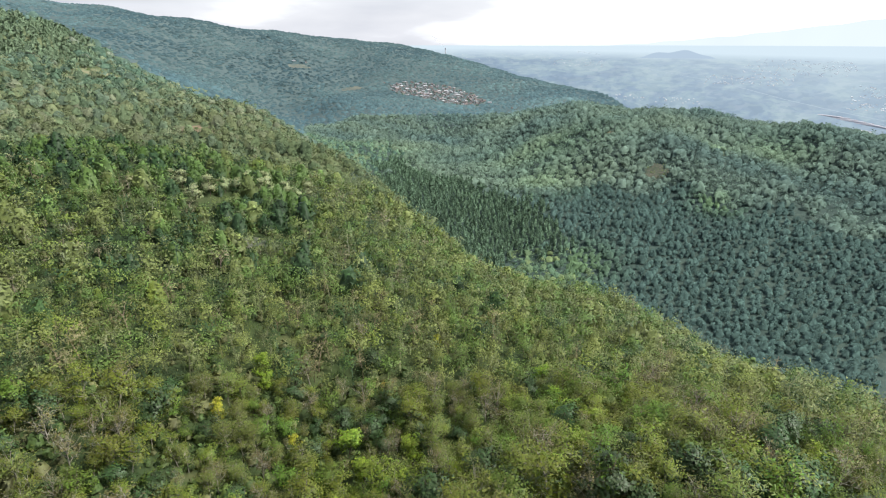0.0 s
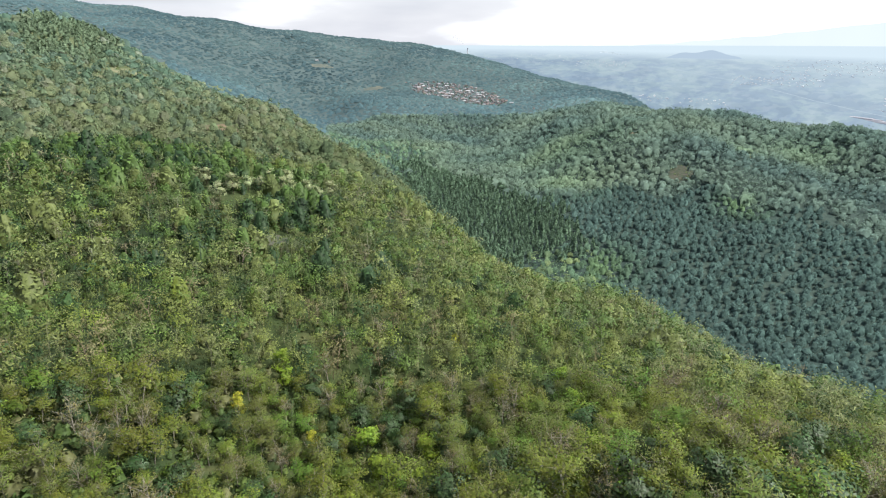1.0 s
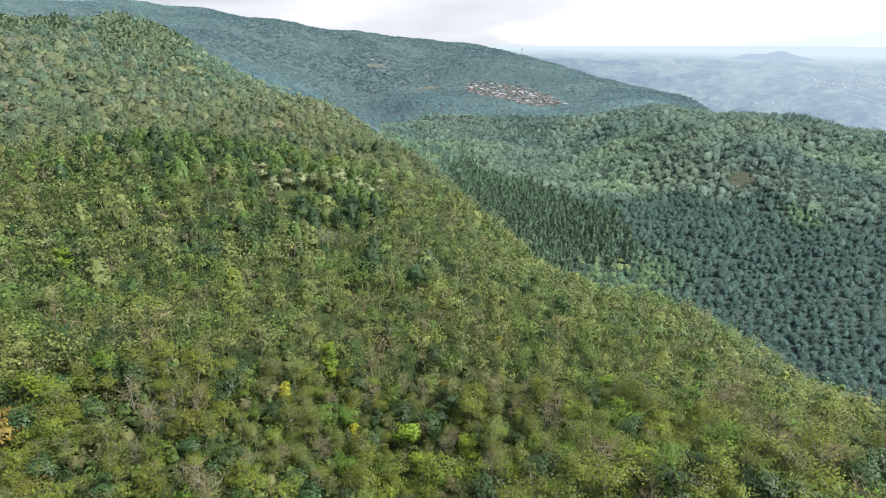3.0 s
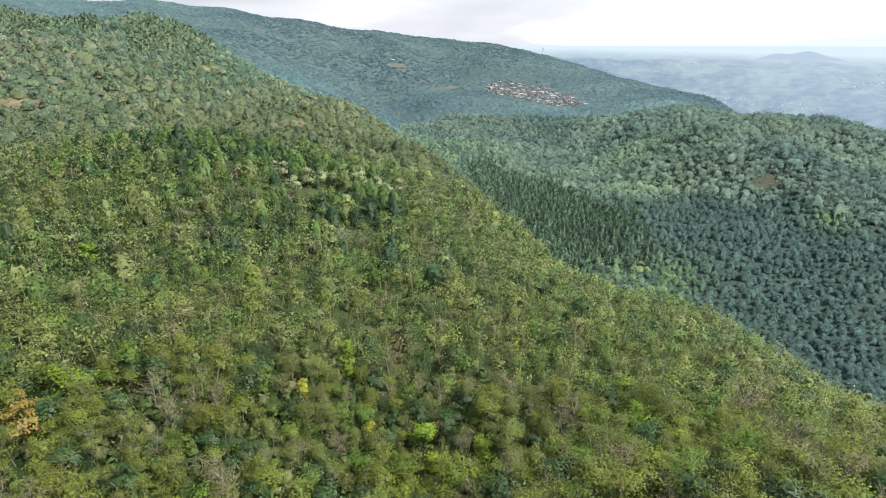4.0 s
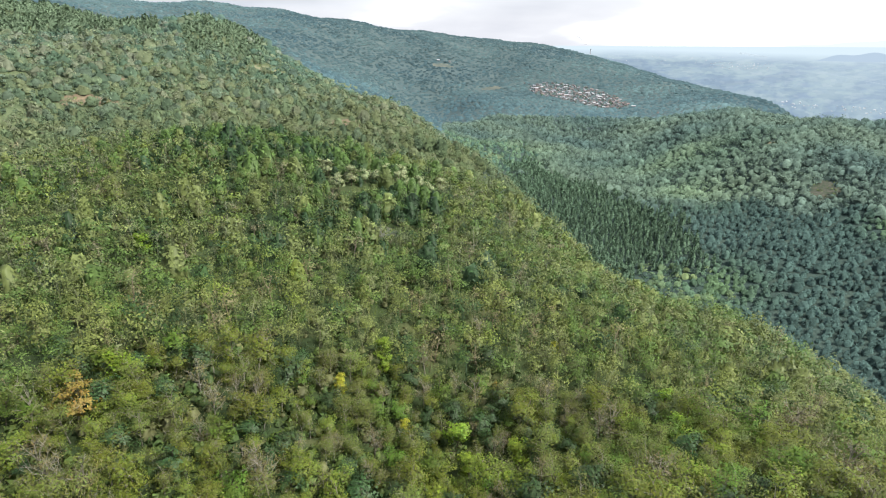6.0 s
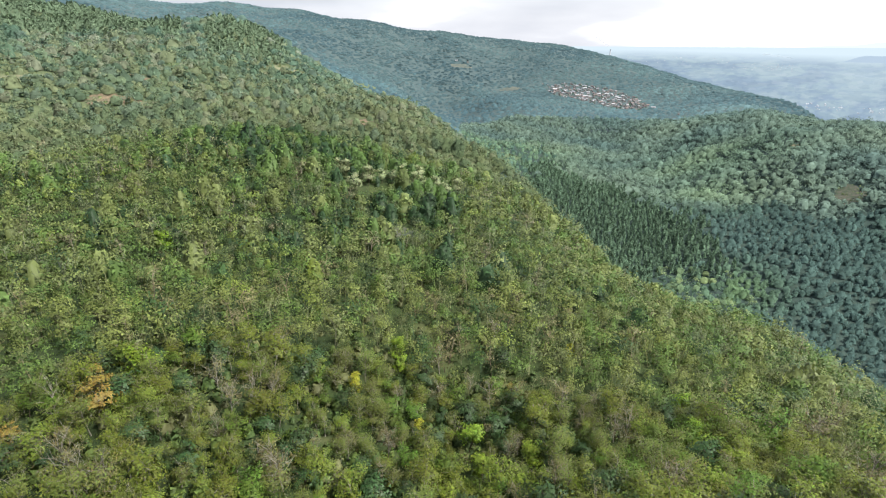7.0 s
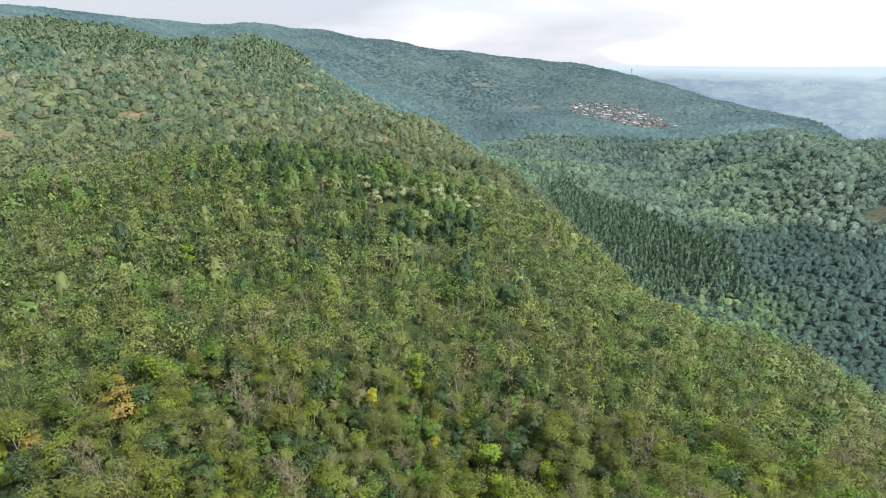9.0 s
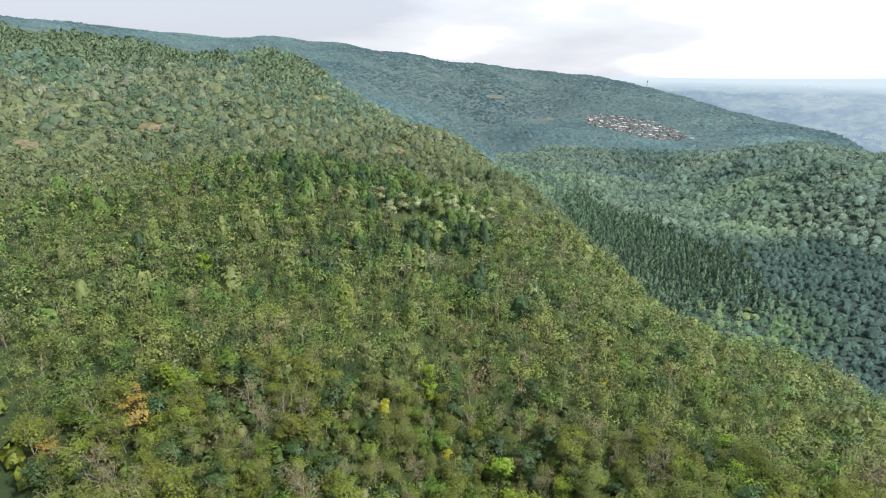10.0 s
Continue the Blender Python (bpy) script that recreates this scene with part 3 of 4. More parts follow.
def far_mountain():
    """A mountain's foot on the horizon, nearly lost in the bright haze."""
    a = np.arange(-75, -8, 1.5)
    el = np.interp(a, [-75, -52, -36, -28, -20, -8], [5.0, 3.2, 1.3, 0.35, -0.35, -1.05]) + 0.06 * np.sin(a * 1.7)
    top = np.stack([-np.sin(np.radians(a)) * 4780, np.cos(np.radians(a)) * 4780, np.tan(np.radians(el)) * 4780], -1)
    foot = np.stack([-np.sin(np.radians(a)) * 4640, np.cos(np.radians(a)) * 4640, np.full(len(a), -130.0)], -1)
    back = top * (1.03, 1.03, 1) - (0, 0, 60)
    k = len(a)
    v = np.concatenate([foot, top, back])
    q = [(i + s, i + 1 + s, i + 1 + k + s, i + k + s) for s in (0, k) for i in range(k - 1)]
    # bright haze painted as the mountain's own glow
    return tagged(new("backdrop", mesh_of("mountain", v, q, [glow("hazed_mountain_glow", (0.96, 1.05, 1.09))], smooth=True)),
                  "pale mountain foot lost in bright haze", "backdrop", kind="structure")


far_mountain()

# ---------------------------------------------------------------- where what grows
def bearing(x, y):
    return np.degrees(np.arctan2(-x, y))


def scatter(step, near, far, left, right, jitter=0.5):
    """A loose grid of spots in a sector of the plan."""
    span = np.arange(-far, far, step)
    x, y = np.meshgrid(span, span)
    x = x + (np.arange(len(span)) % 2)[:, None] * step / 2
    x, y = x.ravel() + rng.uniform(-jitter, jitter, x.size) * step, y.ravel() + rng.uniform(-jitter, jitter, y.size) * step
    a, d = bearing(x, y), np.hypot(x, y)
    keep = (d > near) & (d < far) & (a > right) & (a < left)
    x, y = x[keep], y[keep]
    return x, y, height(x, y), a[keep], d[keep]


def patch_noise(x, y, size, k=0):
    return (np.sin(x / size + 1.7 * np.sin(y / size * 0.7 + k)) * np.sin(y / size * 1.1 + 1.3 * np.sin(x / size * 0.6 + 2 * k) + k) + 1) / 2


# clearings: x, y, half width across the slope, half length up the slope, what lies there
CLEARINGS = [(x, y, a, b, math.atan2(y, x) - math.pi / 2, m) for x, y, a, b, m in (
    (-172, 379, 15, 9, RED_SOIL), (-215, 353, 14, 8, STUBBLE), (-310, 521, 24, 20, STUBBLE), (-262, 556, 8, 8, STUBBLE), (-343, 324, 17, 8, RED_SOIL),
    (-322, 333, 13, 6, STUBBLE), (-367, 238, 12, 9, RED_SOIL), (-396, 410, 14, 8, STUBBLE), (-360, 367, 11, 5, RED_SOIL), (-359, 415, 8, 7, DRY_GRASS),
    (-324, 483, 17, 11, STUBBLE), (-415, 308, 20, 8, STUBBLE), (-277, 228, 22, 6, DRY_GRASS), (-67, 177, 6, 5, SOIL), (239, 759, 14, 9, RED_SOIL),
    (253, 628, 13, 20, SOIL), (350, 675, 8, 11, STUBBLE), (-235, 1450, 34, 14, FAR_FIELD), (-393, 1560, 30, 14, FAR_FIELD))]
# how far off the edge of the near slope lies, by bearing
RIM_AZ = (-75, -50, -42.1, -37.4, -31.9, -26.6, -22.2, -14.2, -7.7, -0.2, 5.0, 10.8)
RIM_D = (145, 152, 162, 172, 187, 205, 225, 242, 250, 278, 305, 372)


def slope_end(az):
    """Where the near slope's wood ends and the valley's begins."""
    return np.minimum(300, np.interp(az, RIM_AZ, RIM_D) + 45)


def open_ground(x, y):
    """Spots to leave bare: thinning out towards the edge of each clearing."""
    hit = np.zeros(len(x), bool)
    odd = rng.uniform(0.4, 1.4, len(x))
    for cx, cy, a, b, turn, _ in CLEARINGS:
        u = (x - cx) * math.cos(turn) + (y - cy) * math.sin(turn)
        v = -(x - cx) * math.sin(turn) + (y - cy) * math.cos(turn)
        hit |= (u / a) ** 2 + (v / b) ** 2 < odd
    return hit


def in_village(x, y, wider=1.0):
    a, d = bearing(x, y), np.hypot(x, y)
    return ((a - 0.4) / 4.9) ** 2 + ((d - 1400 - 10 * a) / 95) ** 2 < wider


def clearing(cx, cy, a, b, turn, mat):
    """A patch of open ground with a ragged edge, laid over the land."""
    ring, rays = np.linspace(0, 1, 6), 28
    ang = np.arange(rays) * 2 * math.pi / rays
    edge = 1 + 0.16 * np.sin(3 * ang + cx) + 0.10 * np.sin(7 * ang + cy) + 0.07 * np.sin(13 * ang + cx)
    u, v = np.outer(ring, np.cos(ang) * edge) * a, np.outer(ring, np.sin(ang) * edge) * b
    px, py = cx + u * math.cos(turn) - v * math.sin(turn), cy + u * math.sin(turn) + v * math.cos(turn)
    pz = height(px, py) + 0.9 - 0.5 * ring[:, None]
    ii = np.arange(6 * rays).reshape(6, rays)
    q = np.stack([ii[:-1], np.roll(ii[:-1], -1, 1), np.roll(ii[1:], -1, 1), ii[1:]], -1).reshape(-1, 4)
    soil = mat in (SOIL, RED_SOIL)
    tagged(new("bare_soil" if soil else "dry_meadow", mesh_of("patch", np.stack([px, py, pz], -1).reshape(-1, 3), q[:, ::-1], [mat], smooth=True)),
           "bare reddish soil patch between hillside trees" if soil else "dry tan meadow between hillside trees", "ground", kind="structure")


for c in CLEARINGS:
    clearing(*c)

# ---- nearest wood: each tree by itself
count = {}
protos = {k: [tree_thing(k, 100 + 10 * i + j) for j in range({"leafy": 4, "green": 3, "feather": 4, "dry": 3, "dark": 2, "lime": 2}.get(k, 1))]
          for i, k in enumerate(KINDS)}
unused = {id(o) for v in protos.values() for o in v}
taken = []


def plant(kind, px, py, size):
    pool = protos[kind]
    ob = pool[count.get(kind, 0) % len(pool)]
    count[kind] = count.get(kind, 0) + 1
    m = pose(px, py, float(height(px, py)[0]), rng.uniform(-5, 5), rng.uniform(-5, 5), rng.uniform(0, 360)) @ Matrix.Scale(size, 4)
    if id(ob) in unused:
        unused.discard(id(ob))
        ob.matrix_basis = m
    else:
        copy_thing(ob, m).matrix_basis = m
    taken.append((px, py))


# trees that stand out
for kind, px, py, size in (
        ("lime", -41, 105.8, 0.9), ("lime", -38.7, 100.6, 0.95), ("lime", -19.1, 87.6, 1.15), ("lime", -15.3, 80.9, 1.1), ("lime", -6, 84.7, 1.1), ("lime", 3.7, 66, 0.9),
        ("lime", 100, 147, 0.8), ("lime", 103.6, 138.5, 0.9), ("lime", -123.4, 125.3, 1.1), ("lime", -7.9, 76.4, 0.8), ("lime", 52.2, 59.7, 0.9), ("lime", 23.8, 93.2, 0.95),
        ("lime", 23.5, 108, 0.9), ("lime", 22.3, 80, 0.9), ("lime", 20.1, 62, 0.8), ("yellow", -44, 86.1, 0.95), ("yellow", -29.3, 86.1, 0.75), ("yellow", -1.8, 126.8, 0.8),
        ("orange", -75.1, 55.1, 1.15), ("orange", -82.2, 46.4, 0.7), ("orange", -14.2, 108.8, 0.3),
        ("dry", -30.9, 106.2, 1.2), ("dry", -1.5, 104.2, 1.15), ("dry", -17.3, 100.9, 1.2), ("dry", -32.7, 76.9, 1.1), ("dry", 42, 93.8, 1.5), ("dry", 43.3, 76, 1.3),
        ("dry", -1.2, 75.6, 1.15), ("dry", -21, 124, 1.2), ("dry", 9.3, 94.1, 1.0), ("dry", 57, 116.5, 1.2), ("dry", -57.3, 65, 1.1), ("dry", -62.1, 68.3, 1.1), ("dry", -56, 70.5, 1.0),
        ("dry", -163, 149, 1.2), ("dry", -165, 157, 1.2), ("dry", -158, 153, 1.1), ("dark", -29.4, 118.7, 1.2), ("dark", -37.3, 108.8, 1.0), ("dark", -32.7, 97.9, 1.1),
        ("dark", -18.2, 113.3, 1.2), ("dark", 31.2, 103.6, 1.25), ("dark", -42.5, 81.3, 1.0), ("dark", 51.9, 126.1, 1.1), ("dark", -21.3, 92, 1.1), ("dark", -25.5, 84.5, 1.0),
        ("dark", 18.4, 99.2, 1.1), ("dark", -13, 95, 1.0), ("dark", -8, 98, 1.0)):
    plant(kind, px, py, size)
silvers = []
for px, py in ((-103.5, 210), (-93, 198), (-92, 208), (-88.5, 215), (-84.5, 218), (-82.7, 226.7), (-75.9, 223.4), (-71, 222.3), (-69, 233), (-63.6, 225), (-108, 212), (-60.5, 238), (-78, 232)):
    plant("silver", px, py, rng.uniform(0.8, 1.15))
    silvers.append((px, py))

x, y, z, a, d = scatter(3.3, 46, 106, 62, -46)
mix1, mix2 = patch_noise(x, y, 17), patch_noise(x, y, 11, 2)
pickr = rng.uniform(0, 1, len(x))
for k in range(len(x)):
    if any((x[k] - p) ** 2 + (y[k] - q) ** 2 < 9 for p, q in taken[:50]):
        continue
    share = (("feather", 0.26 + 0.18 * mix1[k]), ("dry", 0.07 + 0.06 * mix1[k]), ("leafy", 0.34 - 0.15 * mix1[k]), ("green", 0.22 * mix2[k]),
             ("dark", 0.14 * (1 - mix2[k]) + 0.30 * math.exp(-((a[k] - 6) / 9) ** 2 - ((d[k] - 98) / 16) ** 2)), ("lime", 0.010))
    q, kind = pickr[k] * sum(s for _, s in share), "feather"
    for name, s in share:
        if q < s:
            kind = name
            break
        q -= s
    if a[k] < -37 and rng.uniform() < 0.45:
        kind = "dark" if rng.uniform() < 0.6 else "green"
    if count.get(kind, 0) >= 300:
        kind = "leafy"
    plant(kind, x[k], y[k], float(np.clip(rng.lognormal(-0.13, 0.22), 0.55, 1.4)))

# ---- near slope beyond: one mass
def tone(tints, weights, low=0.80, high=1.30):
    w = rng.uniform() * sum(weights)
    for t, s in zip(tints, weights):
        if w < s:
            break
        w -= s
    return np.array(t) * rng.uniform(low, high)


x, y, z, a, d = scatter(3.8, 106, 300, 62, -50)
ok = ~open_ground(x, y) & (d < slope_end(a))
# three degrees of fineness: round crowns, then feathery ones
DARK = (0.034, 0.070, 0.026)
mids = []
for s, (leaves, ln, wd, stems) in enumerate(((200, 0.48, 0.31, 4), (108, 0.62, 0.42, 3), (62, 0.82, 0.56, 1))):
    mids += [small_proto(100 * s + k, 6.2, 2.6, 9, 3, leaves, 0.6, ln, wd, stems - 1, 0.36) for k in range(4)]
    mids += [small_proto(100 * s + 20 + k, 6.8, 2.7, 10, 3, leaves, 0.6, ln * 1.3, wd * 0.55, stems, 0.36) for k in range(4)]
mids += [round_proto(140 + k, 6.6, 2.4, 84, 0.95, 0.15) for k in range(4)]      # dense round crowns
n1, n2 = patch_noise(x, y, 24), patch_noise(x, y, 13, 3)
spots = []
for k in np.nonzero(ok)[0]:
    crest = math.exp(-((d[k] - np.interp(a[k], [15, 21, 27, 33, 45, 56], [222, 236, 254, 276, 300, 320])) / 46) ** 2) * min(1.0, max(0.0, (48 - a[k]) / 12)) if a[k] > 14 else 0
    pale = 1 - crest
    c = tone(((0.146, 0.176, 0.056), (0.094, 0.155, 0.040), (0.142, 0.168, 0.076), (0.185, 0.168, 0.092), DARK, (0.150, 0.195, 0.042)),
             (0.30 * pale + 0.08, 0.26 * n2[k] + 0.12 + 0.35 * crest, 0.32 * n1[k] * pale + 0.03, 0.11 * n1[k] * pale, 0.09 + 0.45 * crest * n2[k], 0.05 * pale), 0.80, 1.16)
    thin = c[2] / c[1] > 0.45
    c = c * (1 - np.array((0.26, 0.20, 0.24)) * crest)
    if any((x[k] - px) ** 2 + (y[k] - py) ** 2 < 10 or (x[k] - 0.97 * px) ** 2 + (y[k] - 0.97 * py) ** 2 < 9 for px, py in silvers):
        continue
    # bluer tint past 150 m imitates the air in between
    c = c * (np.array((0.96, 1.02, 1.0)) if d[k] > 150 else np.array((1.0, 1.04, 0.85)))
    pick = int(rng.integers(4, 8) if thin else rng.integers(0, 4)) + 8 * (int(d[k] > 155) + int(d[k] > 225))
    if not thin and d[k] > 140 and rng.uniform() < 0.10 + 0.5 * crest:
        pick = int(rng.integers(24, 28))
    spots.append((x[k], y[k], z[k], float(np.clip(rng.lognormal(-0.03, 0.26), 0.55, 1.6)), c, pick))
bx, by, bz, ba, bd = scatter(5.2, 3, 135, 180, -180)
for k in np.nonzero(((bd < 44) | (ba > 63) | (ba < -51)) & ~((ba < -51) & (ba > -100) & (bd > 105)))[0]:     # the same wood goes on below and behind
    c = tone((OLIVE, GREEN, SAGE, BROWN, DARK), (0.3, 0.25, 0.25, 0.1, 0.1))
    spots.append((bx[k], by[k], bz[k], float(np.clip(rng.lognormal(-0.03, 0.22), 0.55, 1.5)), c, len(mids) + rng.integers(0, 3)))
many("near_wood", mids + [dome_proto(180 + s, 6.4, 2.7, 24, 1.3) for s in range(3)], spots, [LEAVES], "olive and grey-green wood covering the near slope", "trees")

# ---- left shoulder of the hill
x, y, z, a, d = scatter(5.3, 300, 1130, 62, 5)
ok = ~open_ground(x, y) & ~((a < 13) & (d > 470)) & ~((a < 30) & (d > 780)) & ~((a < 36) & (d > 930)) & ~((a > 20) & (d > 640) & (rng.uniform(0, 1, len(x)) < 0.3))
lowp = ([calm(small_proto(300 + s, 5.2, 3.1, 6, 2, 44, 0.8, 1.15, 0.88, 0, 0.3), 0.9) for s in range(3)]
        + [round_proto(s, 4.4, 2.9, 34, 1.15, 0.8) for s in range(3)])
tips = [calm(pine_proto(60 + s, 8.5, 3.1, 5), 2.6) for s in range(4)]
fine = ([calm(small_proto(310 + s, 5.4, 2.9, 7, 3, 76, 0.65, 0.85, 0.6, 0, 0.3), 0.6) for s in range(3)]
        + [round_proto(10 + s, 4.8, 2.7, 50, 0.95, 0.5) for s in range(3)])
n1, n2 = patch_noise(x, y, 47, 1), patch_noise(x, y, 26, 5)
spots = []
for k in np.nonzero(ok)[0]:
    pine = a[k] > 40 and d[k] > 690 - 40 * n2[k] and n1[k] > 0.1
    if pine or (a[k] > 31 and a[k] < 38 and 600 < d[k] < 850 and n2[k] > 0.25):
        spots.append((x[k], y[k], z[k], rng.uniform(0.6, 1.1), np.array((0.135, 0.205, 0.135)) * rng.uniform(0.8, 1.2), rng.integers(6, 10)))
        continue
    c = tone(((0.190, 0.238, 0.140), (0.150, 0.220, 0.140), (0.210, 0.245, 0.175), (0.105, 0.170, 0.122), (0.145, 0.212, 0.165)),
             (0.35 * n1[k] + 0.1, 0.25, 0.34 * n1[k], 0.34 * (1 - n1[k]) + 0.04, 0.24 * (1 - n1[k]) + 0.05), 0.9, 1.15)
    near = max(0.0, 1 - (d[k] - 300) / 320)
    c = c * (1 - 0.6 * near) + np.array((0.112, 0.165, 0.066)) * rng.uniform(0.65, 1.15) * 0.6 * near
    # haze put into the tint: bluer the farther the tree stands
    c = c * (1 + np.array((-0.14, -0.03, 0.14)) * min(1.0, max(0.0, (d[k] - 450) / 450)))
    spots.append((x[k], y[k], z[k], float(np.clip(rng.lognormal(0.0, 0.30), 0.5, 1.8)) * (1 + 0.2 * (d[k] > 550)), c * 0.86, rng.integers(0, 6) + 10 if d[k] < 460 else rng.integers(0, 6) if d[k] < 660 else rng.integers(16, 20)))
for cx, cy, ha, hb, turn, _ in CLEARINGS:
    if math.hypot(cx, cy) < 1000:
        for k in range(int(ha * hb / 9)):
            q, g = rng.uniform(0, 2 * math.pi), (rng.uniform(0.75, 1.2) if k % 2 else rng.uniform(0, 0.8))
            u, v = math.cos(q) * g * ha, math.sin(q) * g * hb
            bx, by = cx + u * math.cos(turn) - v * math.sin(turn), cy + u * math.sin(turn) + v * math.cos(turn)
            spots.append((bx, by, float(height(bx, by)[0]), rng.uniform(0.2, 0.5), np.array((0.12, 0.17, 0.075)) * rng.uniform(0.7, 1.3), rng.integers(2, 6)))
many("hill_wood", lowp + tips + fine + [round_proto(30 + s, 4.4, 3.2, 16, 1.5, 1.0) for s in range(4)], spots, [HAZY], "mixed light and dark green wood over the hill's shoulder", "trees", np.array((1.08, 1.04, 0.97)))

# ---- across the valley
x, y, z, a, d = scatter(6.5, 190, 1150, 14, -44, 0.40)
ok = ~open_ground(x, y) & (d > slope_end(a)) & ~((a > 5) & (d < 480)) & ~((a > 12) & (d < 640)) & ~((d > 990) & (a < -21))

def in_pines(az, dist):
    az += 0.7 * math.sin(dist / 13) + 0.5 * math.sin(dist / 5.3)
    dist += 14 * math.sin(az * 3.1)
    return -14 + 0.033 * (dist - 500) < az < 6.5 and (440 if az > -8 else 495) < dist < 690 + 10 * az


pines = [calm(pine_proto(s, 10, 2.7, 6), 0.9) for s in range(5)]
clove = [round_proto(40 + s, 5.4, 3.1, 34, 1.1, 1.0) for s in range(6)]
clove += [round_proto(340 + s, 5.2, 3.3, 32, 1.2, 1.5) for s in range(3)]
clove += [calm(small_proto(330 + s, 6.0, 3.5, 6, 2, 48, 1.0, 1.3, 0.95, 0, 0.25), 1.5) for s in range(3)]
spots, n1, n2 = [], patch_noise(x, y, 50, 4), patch_noise(x, y, 22, 6)
edge = a + rng.normal(0, 1.3, len(a))
# leaf tints lean to blue, standing in for haze over the valley
for k in np.nonzero(ok)[0]:
    up = d[k]
    fresh_green = sum(math.exp(-((x[k] - gx_) ** 2 + (y[k] - gy_) ** 2) / gr_ ** 2) for gx_, gy_, gr_ in ((150, 800, 90), (124, 660, 45), (430, 690, 50), (125, 462, 30), (350, 690, 18), (290, 550, 22), (-108, 786, 80)))
    hollow = math.exp(-((x[k] - 383) / 42) ** 2 - ((y[k] - 531) / 24) ** 2)      # a dark grassy hollow
    if rng.uniform() < 0.5 * hollow:
        continue
    if in_pines(a[k], up):
        continue
    elif up < 330 + 15 * rng.normal():
        c = tone(((0.14, 0.19, 0.075), (0.10, 0.16, 0.075), (0.19, 0.22, 0.10)), (0.4, 0.4, 0.2))
        spots.append((x[k], y[k], z[k], rng.uniform(0.6, 1.0), c, rng.integers(6, 12)))
    elif -17 < a[k] < 0 and up < 500 and n2[k] > 0.25:
        c = tone(((0.13, 0.19, 0.105), (0.10, 0.165, 0.105), (0.19, 0.25, 0.12)), (0.4, 0.4, 0.18))
        spots.append((x[k], y[k], z[k], rng.uniform(0.7, 1.1), c, rng.integers(6, 12)))
    elif a[k] < -9 and up < 632 + 16 * math.sin(a[k] * 0.7):
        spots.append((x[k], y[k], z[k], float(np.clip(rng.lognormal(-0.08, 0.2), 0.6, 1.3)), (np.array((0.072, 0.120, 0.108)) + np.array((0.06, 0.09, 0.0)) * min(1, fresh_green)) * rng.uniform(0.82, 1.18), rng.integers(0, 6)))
    elif 4 < edge[k] < 16 and up < 860 + 30 * rng.normal():
        c = tone(((0.14, 0.22, 0.14), (0.09, 0.155, 0.12)), (0.6, 0.4))
        spots.append((x[k], y[k], z[k], rng.uniform(0.6, 1.0), c, rng.integers(4, 12)))
    else:
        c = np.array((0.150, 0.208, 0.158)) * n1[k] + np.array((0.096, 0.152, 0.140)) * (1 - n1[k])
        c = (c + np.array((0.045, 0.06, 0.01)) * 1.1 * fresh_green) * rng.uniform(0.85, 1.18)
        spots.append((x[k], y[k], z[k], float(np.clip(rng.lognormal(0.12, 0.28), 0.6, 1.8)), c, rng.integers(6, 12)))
px, py, pz, pa, pd = scatter(4.6, 400, 780, 8, -16)
pine_spots = [(px[k], py[k], pz[k], rng.uniform(0.6, 1.0), np.array((0.135, 0.212, 0.130)) * rng.uniform(0.75, 1.25), rng.integers(0, 5))
              for k in range(len(px)) if in_pines(pa[k], pd[k])]
many("valley_wood", clove, spots, [HAZY], "dark green plantation and wood across the valley, tinted bluish for haze", "trees", np.array((0.86, 0.86, 0.84)))
many("pine_stand", pines, pine_spots, [HAZY], "stand of narrow dark green pines on the valley side", "trees", np.array((0.78, 0.78, 0.84)))

# ---- far hills
x, y, z, a, d = scatter(10.2, 780, 2250, 62, -24)
ok = (((d > 1150) | ((a < 30) & (a > 14))) & ~((a < -19) & (d < 1400)) & ~((a > 28) & (d < 1450)) & ~in_village(x, y, 1.05)
      & ~open_ground(x, y) & ~((d > 1500) & (rng.uniform(0, 1, len(x)) < 0.2)))
clumps = [calm(billow_proto(80 + s, 2.6, 6.6), 3.6) for s in range(6)] + [calm(billow_proto(90 + s, 3.4, 5.4), 2.2) for s in range(4)]
n1, n2 = patch_noise(x, y, 95, 5), patch_noise(x, y, 40, 8)
spots = []
for k in np.nonzero(ok)[0]:
    m = n1[k] * (0.5 + 0.5 * n2[k])
    fine_ = d[k] < 1330 + 110 * rng.normal()
    # haze painted into the leaf tints: blue-grey, paler by bearing and distance
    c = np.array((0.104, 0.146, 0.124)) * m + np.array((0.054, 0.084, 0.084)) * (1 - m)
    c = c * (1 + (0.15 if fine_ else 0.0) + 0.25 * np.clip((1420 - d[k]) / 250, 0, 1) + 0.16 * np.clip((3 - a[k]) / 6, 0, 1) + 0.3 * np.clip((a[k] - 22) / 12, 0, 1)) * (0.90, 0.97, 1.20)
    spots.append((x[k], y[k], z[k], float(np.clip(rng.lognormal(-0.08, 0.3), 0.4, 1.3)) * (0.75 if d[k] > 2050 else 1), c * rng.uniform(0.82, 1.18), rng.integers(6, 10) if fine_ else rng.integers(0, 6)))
many("far_wood", clumps, spots, [DISTANT], "green forest over the far ridge, tinted bluish for haze", "trees")

# ---- bushes between the nearest trees
x, y, z, a, d = scatter(2.6, 44, 215, 60, -46)
bush = [dome_proto(120 + s, 2.9, 1.5, 22, 0.58, 0.45, 0.7) for s in range(4)]
keep = ~open_ground(x, y) & (rng.uniform(0, 1, len(x)) < np.where(d < 110, 0.95, 0.4))
